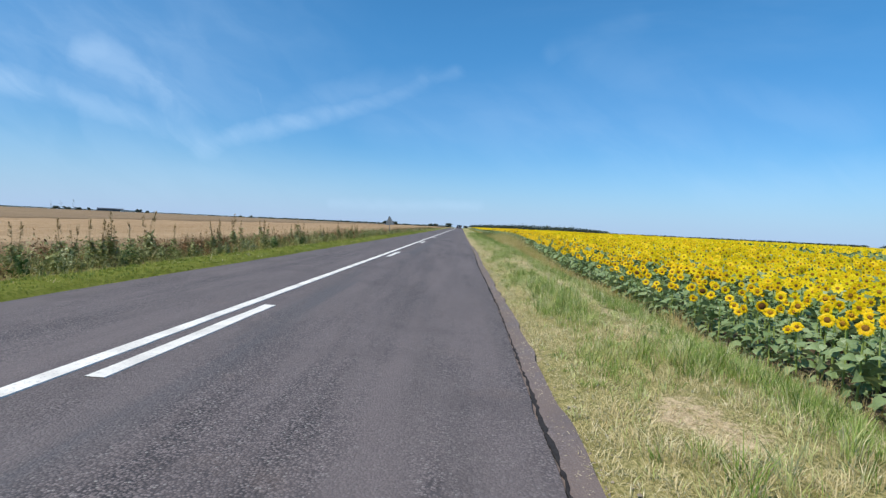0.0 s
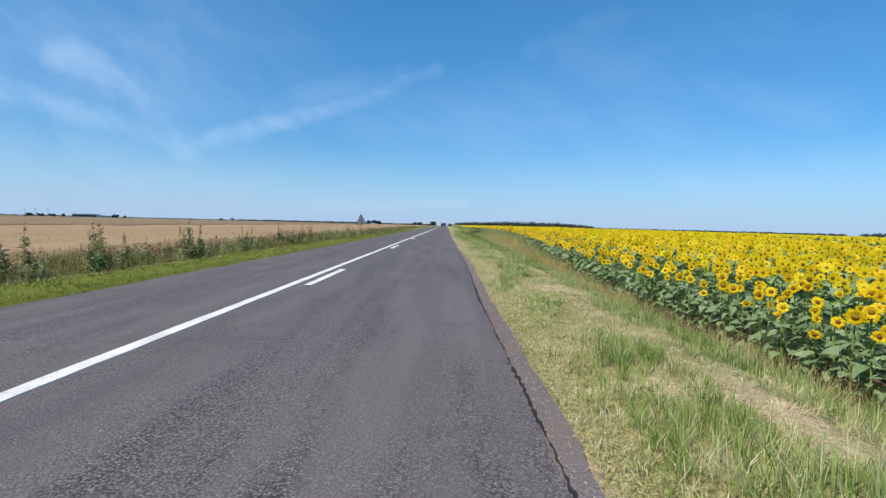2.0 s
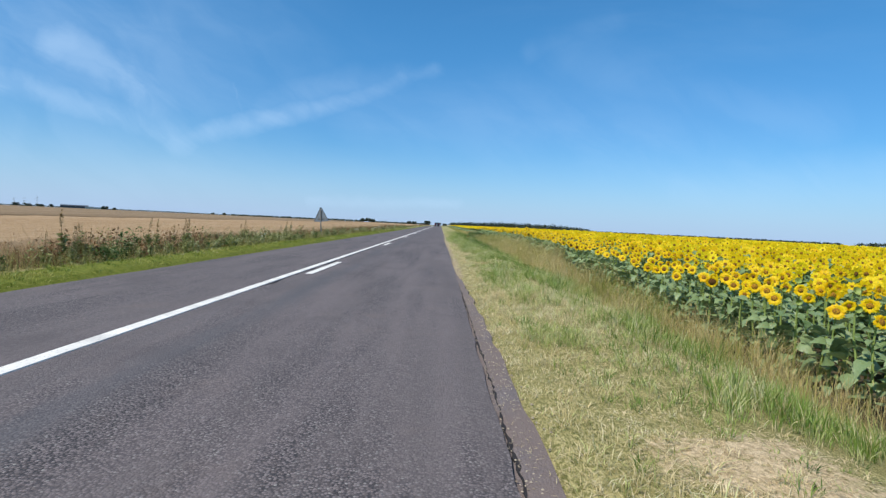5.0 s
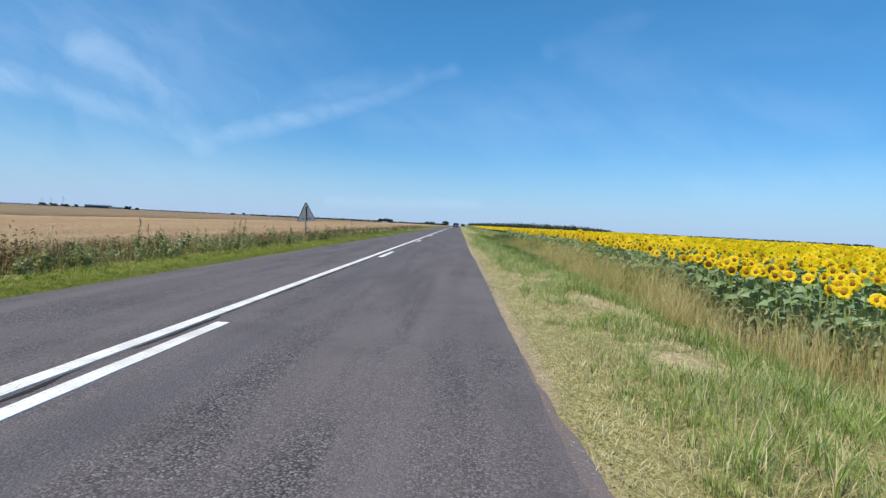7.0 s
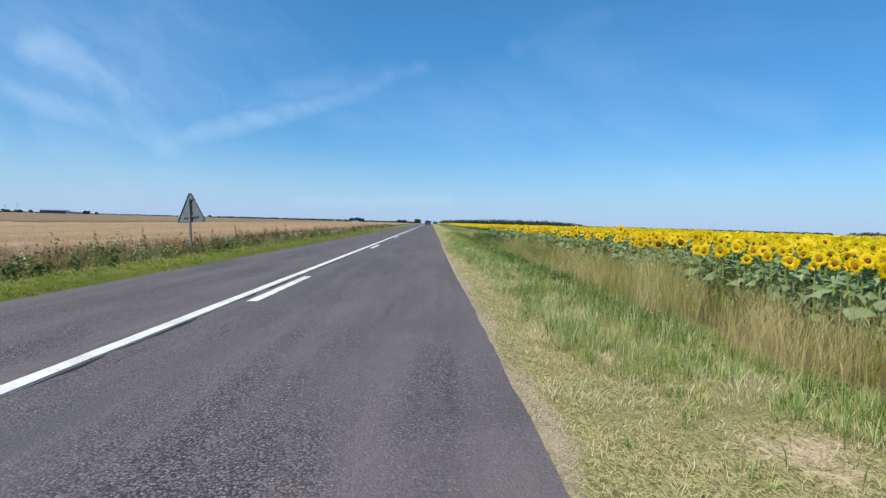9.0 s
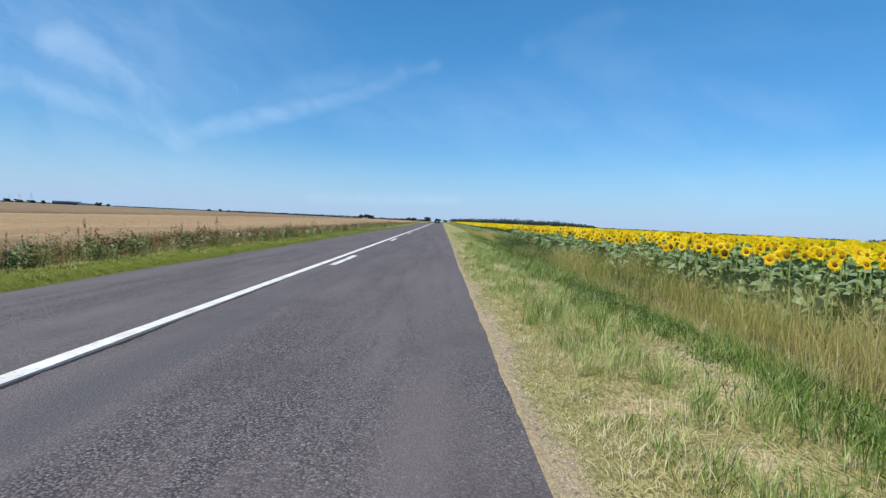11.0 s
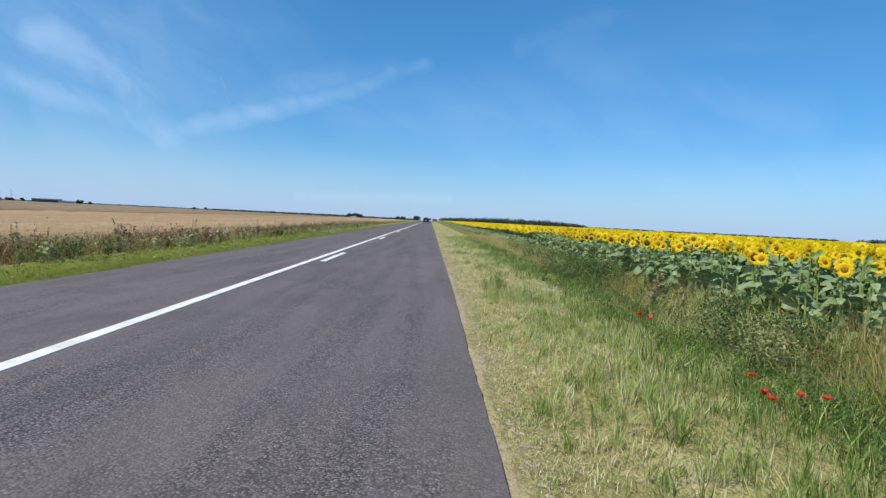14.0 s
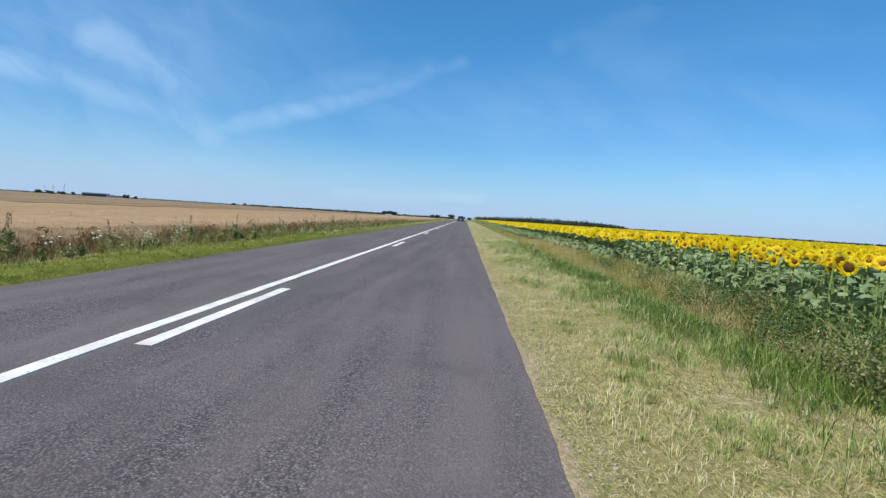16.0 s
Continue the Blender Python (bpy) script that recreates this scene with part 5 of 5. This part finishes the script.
for k, (xx, yy, s) in enumerate([(-3.95, 57.6, 0.7), (-4.0, 58.0, 0.75), (-3.98, 60.1, 0.72), (-4.08, 60.5, 0.8), (-4.0, 60.8, 0.7), (-3.95, 61.1, 0.65), (-4.05, 61.5, 0.7), (-3.85, 71.5, 0.8), (-3.9, 72.6, 0.9), (-3.8, 73.8, 0.8), (-3.9, 75.2, 0.9), (5.1, 56.2, 0.4), (5.2, 56.4, 0.35), (5.0, 40.6, 0.35),
                                 (-4.0, 24.0, 0.7), (-4.0, 38.5, 0.8), (4.75, 7.4, 0.3), (5.4, 66.3, 0.4), (-3.9, 70.2, 0.8), (-3.85, 69.0, 0.7)]):
    wild_carrot(k, s).location = (xx, yy, float(land(xx, yy)))

# loose chips and straw along the edge of the asphalt
n = 11000
x, y = 3.03 + np.abs(rng.normal(0, 0.12, n)), rng.uniform(-1, 76, n)
chip = np.array([(-1, -0.7, 0), (1, -0.8, 0), (0.8, 0.9, 0), (-0.9, 0.8, 0), (0.05, 0, 0.9)], float)
v, f, _ = stamp(chip, np.array([(0, 1, 4), (1, 2, 4), (2, 3, 4), (3, 0, 4)]), np.zeros(4, int), x, y, np.where((x < 3.17) & (y < 33), -0.068, land(x, y)), rng.uniform(0, 6.28, n), 0.003 + np.where((x < 3.17) & (y < 33), 0.0045, 0.010) * rng.random(n) ** 2)
tagged(mesh_object("roadside_chips", v, f, [M_STONE]), "loose stone chips along the asphalt edge", "gravel", kind="stuff")
n = 16000
x, y = 3.07 + np.abs(rng.normal(0, 0.17, n)), rng.uniform(-1, 76, n)
keep = (x > 3.17 + 0.07 * rng.normal(size=n)) | (y > 30)
x, y = x[keep], y[keep]
n = len(x)
v, f = blades(x, y, np.where((x < 3.2) & (y < 33), -0.066, land(x, y)) + 0.004, rng.uniform(0.010, 0.030, n), rng.uniform(0.002, 0.004, n), rng.uniform(1.5, 3.5, n))
litter = mesh_object("straw_litter", v, f, [M_STRAW])
set_tone(litter, n)
tagged(litter, "dry straw litter along the asphalt edge", "litter", kind="stuff")

# ---- road sign ----


def triangle_sign():
    sign = tagged(new("road_sign"), "triangular warning sign seen from its grey metal back", "road sign")
    side, corner = 1.04, 0.055
    tall = side * math.sqrt(3) / 2
    pts = []
    for cx, cz, mid in ((0, tall - 2 * corner, 90), (-side / 2 + corner * math.sqrt(3), corner, 210), (side / 2 - corner * math.sqrt(3), corner, 330)):
        pts += [(cx + corner * math.cos(radians(mid + a)), cz + corner * math.sin(radians(mid + a))) for a in (-60, -30, 0, 30, 60)]

    def plate(scale, y0, y1):
        bm = bmesh.new()
        mid = tall / 3
        ring = [bm.verts.new((px * scale, y0, mid + (pz - mid) * scale)) for px, pz in pts]
        face = bm.faces.new(ring)
        got = bmesh.ops.extrude_face_region(bm, geom=[face])
        bmesh.ops.translate(bm, verts=[e for e in got["geom"] if isinstance(e, bmesh.types.BMVert)], vec=(0, y1 - y0, 0))
        bmesh.ops.recalc_face_normals(bm, faces=bm.faces)
        return bm
    z0 = 0.92
    lift = Matrix.Translation((0, 0, z0))
    for name, scale, a, b, mat, label in (("panel", 0.985, 0.0, 0.006, M_SIGN_BACK, "dull grey metal back"), ("face", 0.96, 0.007, 0.012, M_SIGN_RED, "red bordered front"),
                                          ("face_field", 0.70, 0.013, 0.016, M_SIGN_WHITE, "white inner field")):
        bm = plate(scale, a, b)
        bmesh.ops.transform(bm, matrix=lift, verts=bm.verts)
        part(name, bm, mat, sign, label)
    bm = bmesh.new()
    k = len(pts)
    mid = tall / 3
    rings = []
    for scale, yy in ((1.0, -0.022), (1.0, 0.022), (0.965, 0.022), (0.965, -0.022)):
        rings.append([bm.verts.new((px * scale, yy, z0 + mid + (pz - mid) * scale)) for px, pz in pts])
    for a in range(4):
        for j in range(k):
            bm.faces.new((rings[a][j], rings[a][(j + 1) % k], rings[(a + 1) % 4][(j + 1) % k], rings[(a + 1) % 4][j]))
    bmesh.ops.recalc_face_normals(bm, faces=bm.faces)
    part("rim", bm, M_RIM, sign, "dark folded rim")
    bm = bmesh.new()
    box(bm, (0, -0.055, (z0 + 0.68 - 0.35) / 2), (0.062, 0.04, z0 + 0.68 + 0.35), None, 0.006)
    part("post", bm, M_POLE, sign, "rectangular galvanised post")
    for zz, wide in ((z0 + 0.16, 0.52), (z0 + 0.66, 0.17)):
        bm = bmesh.new()
        box(bm, (0, -0.017, zz), (wide, 0.03, 0.04), None, 0.004)
        part("bracket", bm, M_POLE, sign)
    return sign


sign = triangle_sign()
sign.matrix_basis = pose(-4.40, 50.1, float(land(-4.40, 50.1)) - 0.02, -1.0, -5.0, -20)

# ---- car ----


def hatchback():
    car = tagged(new("car"), "small dark blue hatchback driving away along the lane", "car")
    # stations along the length: y, half width, sill, belt height
    stations = [(-1.92, 0.66, 0.42, 0.72), (-1.86, 0.78, 0.30, 0.86), (-1.60, 0.83, 0.22, 0.92), (-0.80, 0.84, 0.20, 0.92), (0.20, 0.84, 0.20, 0.92), (0.95, 0.83, 0.20, 0.90), (1.50, 0.80, 0.22, 0.80), (1.86, 0.70, 0.28, 0.68), (1.95, 0.55, 0.36, 0.58)]
    bm = bmesh.new()
    loops = []
    for y, hw, lo, hi in stations:
        half = [(0, lo), (hw * 0.85, lo), (hw, lo + 0.12), (hw * 1.01, (lo + hi) / 2), (hw * 0.96, hi - 0.05), (hw * 0.88, hi), (0, hi + 0.02)]
        pts = half + [(-a, b) for a, b in half[-2:0:-1]]
        loops.append([bm.verts.new((a, y, b)) for a, b in pts])
    for a, b in zip(loops, loops[1:]):
        for k in range(len(a)):
            bm.faces.new((a[k], a[(k + 1) % len(a)], b[(k + 1) % len(a)], b[k]))
    bm.faces.new(loops[0]), bm.faces.new(loops[-1])
    bmesh.ops.recalc_face_normals(bm, faces=bm.faces)
    for f in bm.faces:
        f.smooth = True
    part("body", bm, M_CAR, car)
    # cabin: belt ring and roof ring
    bm = bmesh.new()
    belt = [(0.76, -1.72), (0.78, -0.4), (0.76, 0.95)]
    roof = [(0.56, -1.45), (0.60, -0.4), (0.55, 0.30)]
    low = [bm.verts.new((a, y, 0.92)) for a, y in belt] + [bm.verts.new((-a, y, 0.92)) for a, y in belt[::-1]]
    top = [bm.verts.new((a, y, 1.42 + 0.05 * (k == 1))) for k, (a, y) in enumerate(roof)] + [bm.verts.new((-a, y, 1.42 + 0.05 * (k == 1))) for k, (a, y) in enumerate(roof[::-1])]
    for k in range(6):
        bm.faces.new((low[k], low[(k + 1) % 6], top[(k + 1) % 6], top[k]))
    bm.faces.new(top)
    bmesh.ops.recalc_face_normals(bm, faces=bm.faces)
    bmesh.ops.bevel(bm, geom=[e for e in bm.edges if all(v.co.z > 1.3 for v in e.verts)], offset=0.06, segments=2, affect="EDGES")
    part("cabin", bm, M_CAR, car, "dark blue roof and pillars")

    def pane(name, pts, label):
        bm = bmesh.new()
        face = bm.faces.new([bm.verts.new(p) for p in pts])
        got = bmesh.ops.extrude_face_region(bm, geom=[face])
        normal = (Vector(pts[1]) - Vector(pts[0])).cross(Vector(pts[2]) - Vector(pts[0])).normalized()
        bmesh.ops.translate(bm, verts=[e for e in got["geom"] if isinstance(e, bmesh.types.BMVert)], vec=normal * 0.012)
        bmesh.ops.recalc_face_normals(bm, faces=bm.faces)
        part(name, bm, M_GLASS, car, label)
    pane("rear_window", [(-0.62, -1.695, 0.98), (0.62, -1.695, 0.98), (0.52, -1.50, 1.34), (-0.52, -1.50, 1.34)], "dark rear window")
    pane("windscreen", [(0.66, 0.875, 0.99), (-0.66, 0.875, 0.99), (-0.50, 0.42, 1.35), (0.50, 0.42, 1.35)], "dark windscreen")
    for s in (1, -1):
        for y0, y1, t0, t1 in ((-1.35, -0.45, -1.22, -0.45), (-0.35, 0.65, -0.35, 0.25)):
            pts = [(s * 0.765, y0, 0.97), (s * 0.765, y1, 0.97), (s * 0.615, t1, 1.36), (s * 0.615, t0, 1.36)]
            pane("side_window", pts if s > 0 else pts[::-1], "dark side window")
        bm = bmesh.new()
        box(bm, (s * 0.69, -1.86, 0.80), (0.22, 0.10, 0.20), None, 0.03)
        part("tail_lamp", bm, M_LAMP, car, "red tail lamp")
        bm = bmesh.new()
        box(bm, (s * 0.92, 0.55, 1.0), (0.17, 0.10, 0.13), None, 0.03)
        rod(bm, (s * 0.74, 0.58, 0.95), (s * 0.88, 0.56, 0.98), 0.02, 0.02, 6)
        part("wing_mirror", bm, M_CAR, car)
        bm = bmesh.new()
        box(bm, (s * 0.60, 1.86, 0.62), (0.26, 0.10, 0.13), None, 0.03)
        part("headlamp", bm, M_ALLOY, car, "clear headlamp")
        for y in (-1.23, 1.23):
            turn = Euler((0, radians(90), 0)).to_matrix().to_4x4()
            bm = bmesh.new()
            bmesh.ops.create_cone(bm, cap_ends=True, segments=20, radius1=0.30, radius2=0.30, depth=0.19, matrix=Matrix.Translation((s * 0.76, y, 0.30)) @ turn)
            bmesh.ops.bevel(bm, geom=[e for e in bm.edges if len(e.link_faces) == 2 and abs(e.calc_face_angle(0)) > 1.2], offset=0.03, segments=2, affect="EDGES")
            wheel = part("wheel", bm, M_RUBBER, car, "black tyre")
            bm = bmesh.new()
            bmesh.ops.create_cone(bm, cap_ends=True, segments=16, radius1=0.19, radius2=0.16, depth=0.03, matrix=Matrix.Translation((s * 0.862, y, 0.30)) @ turn)
            part("rim", bm, M_ALLOY, wheel, "alloy wheel rim")
    bm = bmesh.new()
    box(bm, (0, -1.93, 0.46), (1.30, 0.10, 0.24), None, 0.04)
    part("bumper", bm, M_CAR, car)
    bm = bmesh.new()
    box(bm, (0, -1.985, 0.60), (0.50, 0.012, 0.11))
    part("number_plate", bm, M_PLATE, car, "blank pale plate")
    bm = bmesh.new()
    rod(bm, (-0.45, -1.98, 0.26), (-0.45, -1.80, 0.26), 0.03, 0.03, 8)
    part("exhaust", bm, M_RIM, car)
    return car


car = hatchback()
car.location = (1.35, 205.0, crown(1.35) + 0.002)

# ---- distance: trees, woods, farm ----


def ground_far(x, y):
    return float(land(x, y))


def tree(bearing, away, wide, tall, seed):
    """A broad field tree with trunk, limbs and an uneven crown of many leaves."""
    x, y = away * math.sin(radians(bearing)), away * math.cos(radians(bearing))
    thing = tagged(new("tree"), "dark green broad-crowned tree standing in the fields", "tree", "trees on the horizon")
    g = np.random.default_rng(seed)
    v, f = tube([(0, 0, -0.5), (0.1, 0, tall * 0.2), (0, 0.2, tall * 0.45), (0, 0, tall * 0.75)], [0.45, 0.36, 0.28, 0.1], 7)
    trunk = part_np("trunk", v, f, M_BARK, thing)
    for k in range(4):
        a = k * 1.57 + g.uniform(-0.4, 0.4)
        v, f = tube([(0, 0, tall * 0.3), (wide * 0.15 * math.cos(a), wide * 0.15 * math.sin(a), tall * 0.45), (wide * 0.32 * math.cos(a), wide * 0.32 * math.sin(a), tall * 0.62)], [0.2, 0.14, 0.06], 5)
        part_np("limb", v, f, M_BARK, trunk)
    groups = []
    for k in range(11):
        c = (g.uniform(-0.34, 0.34) * wide, g.uniform(-0.34, 0.34) * wide, tall * g.uniform(0.12, 0.78))
        v, f = card_cloud(230, c, (wide * 0.22, wide * 0.22, tall * 0.22), 0.65, seed * 31 + k, 0.2)
        groups.append((v, f, np.zeros(len(f), int)))
    v, f, _ = joined(groups)
    v[:, 2] = np.maximum(v[:, 2], 0.3)
    part_np("crown", v, f, M_TREE, thing)
    thing.location = (x, y, ground_far(x, y))
    return thing


for k, (bearing, away, wide, tall) in enumerate([(-8.0, 1180, 14, 9.5), (-7.5, 1185, 15, 9.2), (-7.1, 1180, 11, 8.6), (-3.2, 1250, 12, 7.4), (-2.7, 1260, 12, 7.6), (-1.25, 1150, 17, 10.8), (-0.1, 1300, 12, 6.5), (0.5, 1350, 12, 6.5),
                                               (-31.75, 1500, 14, 9.0), (-36.4, 1500, 14, 7.0), (-37.2, 1500, 18, 7.4), (-38.0, 1500, 18, 7.6), (-35.6, 1500, 8, 7.0), (-21.8, 1500, 8, 6.5), (-22.8, 1500, 9, 5.5), (-31.0, 1520, 9, 6.0)]):
    tree(bearing, away, wide, tall, 40 + k)


def woods(name, label, b0, b1, away, tall, n, seed, spread=1.1, leaf=0.24):
    """A far wood or hedge line, a loose mass of crowns of uneven height."""
    g = np.random.default_rng(seed)
    groups = []
    for k in range(n):
        t = (k + g.uniform(-0.5, 0.5)) / n
        b = radians(b0 + (b1 - b0) * t)
        d = away * g.uniform(0.98, 1.04)
        x, y = d * math.sin(b), d * math.cos(b)
        h = float(np.interp(t, *tall)) * g.uniform(0.84, 1.08)
        span = abs(b1 - b0) * math.pi / 180 * away / n
        v, f = card_cloud(165, (x, y, ground_far(x, y) + h * 0.45), (span * spread, span * spread, h * 0.60), leaf * h ** 0.8 + 0.2, seed * 100 + k, 0.15)
        groups.append((v, f, np.zeros(len(f), int)))
    v, f, _ = joined(groups)
    return tagged(mesh_object(name, v, f, [M_TREE]), label, "woods", kind="stuff")


woods("far_wood", "dark wood along the horizon beyond the sunflowers", 1.3, 15.9, 840, ([0, 0.2, 0.35, 0.7, 0.92, 1], [6.2, 7.8, 9.8, 9.5, 7.8, 3.4]), 100, 1, 3.2, 0.15)
woods("horizon_hedge", "thin dark hedge line on the horizon", 16, 37, 1500, ([0, 1], [6.0, 6.0]), 90, 2)
woods("outer_wood", "dark wood at the edge of the plain", 38.2, 52, 1200, ([0, 0.1, 1], [6, 8, 8]), 36, 3)
woods("field_hedge", "thin dark hedge line beyond the wheat", -21, -8.2, 1300, ([0, 1], [3.8, 4.6]), 50, 4)
woods("lane_hedge", "low hedge line beyond the road", -7, -1, 1300, ([0, 1], [4.0, 4.0]), 26, 5)
woods("skyline_hedge", "low dark tree line on the far skyline", -52, -21, 1700, ([0, 0.4, 1], [3.6, 3.6, 3.6]), 90, 6, 1.6)


def barn(bearing, away, long, deep, tall, turn, wall, label):
    x, y = away * math.sin(radians(bearing)), away * math.cos(radians(bearing))
    thing = tagged(new("barn"), label, "barn", "farm buildings on the horizon")
    bm = bmesh.new()
    box(bm, (0, 0, tall * 0.35), (long, deep, tall * 0.7))
    part("wall", bm, wall, thing)
    bm = bmesh.new()
    a = [(-long / 2 - 0.5, -deep / 2 - 0.5, tall * 0.705), (-long / 2 - 0.5, 0, tall), (-long / 2 - 0.5, deep / 2 + 0.5, tall * 0.705)]
    left = [bm.verts.new(p) for p in a]
    right = [bm.verts.new((-p[0], p[1], p[2])) for p in a]
    for i, j in ((0, 1), (1, 2), (2, 0)):
        bm.faces.new((left[i], left[j], right[j], right[i]))
    bm.faces.new(left), bm.faces.new(right)
    bmesh.ops.recalc_face_normals(bm, faces=bm.faces)
    part("roof", bm, M_ROOF, thing, "dark sheet roof")
    for k in range(3):
        bm = bmesh.new()
        box(bm, (long * (-0.3 + 0.3 * k), -deep / 2 - 0.04, tall * 0.22), (long * 0.1, 0.12, tall * 0.4))
        part("door", bm, M_ROOF, thing, "dark barn door")
    thing.matrix_basis = pose(x, y, ground_far(x, y) - 0.2, 0, 0, turn)


barn(-34.0, 1490, 52, 16, 8.0, 32, M_ROOF, "long dark-roofed farm shed among trees")
barn(-32.9, 1470, 16, 9, 5.5, 34, M_WALL, "low pale farmhouse with a dark roof")
barn(-32.3, 1475, 12, 8, 4.8, 30, M_WALL, "small pale outbuilding with a dark roof")


def pylon(bearing, away, tall):
    """A lattice power pylon: four tapering legs, cross-bracing and three cross-arms."""
    x, y = away * math.sin(radians(bearing)), away * math.cos(radians(bearing))
    thing = tagged(new("power_pylon"), "grey lattice power pylon far off on the horizon", "pylon", "pylons on the horizon")

    def corner(t, k):
        half = 3.4 * (1 - t) + 0.7 * t
        return (half * (1, 1, -1, -1)[k], half * (1, -1, -1, 1)[k], tall * t)
    for k in range(4):
        bm = bmesh.new()
        rod(bm, corner(-0.06, k), corner(1, k), 0.10, 0.06, 5)
        part("leg", bm, M_POLE, thing)
        bm = bmesh.new()
        for t in (0.0, 0.22, 0.42, 0.60, 0.76):
            rod(bm, corner(t, k), corner(t + 0.18, (k + 1) % 4), 0.045, 0.045, 4)
            rod(bm, corner(t, (k + 1) % 4), corner(t + 0.18, k), 0.045, 0.045, 4)
        part("bracing", bm, M_POLE, thing, "crossed lattice bars")
    for t, reach in ((0.66, 7.5), (0.80, 6.0), (0.94, 4.5)):
        bm = bmesh.new()
        for side in (1, -1):
            rod(bm, (0, 0, tall * t), (side * reach, 0, tall * t), 0.12, 0.07, 5)
            rod(bm, (0, 0, tall * (t + 0.06)), (side * reach, 0, tall * t), 0.06, 0.06, 4)
        part("cross_arm", bm, M_POLE, thing)
    thing.matrix_basis = pose(x, y, ground_far(x, y), 0, 0, 40)


for bearing, away, tall in ((-36.8, 2300, 36), (-37.7, 2700, 34), (-38.4, 3000, 34)):
    pylon(bearing, away, tall)
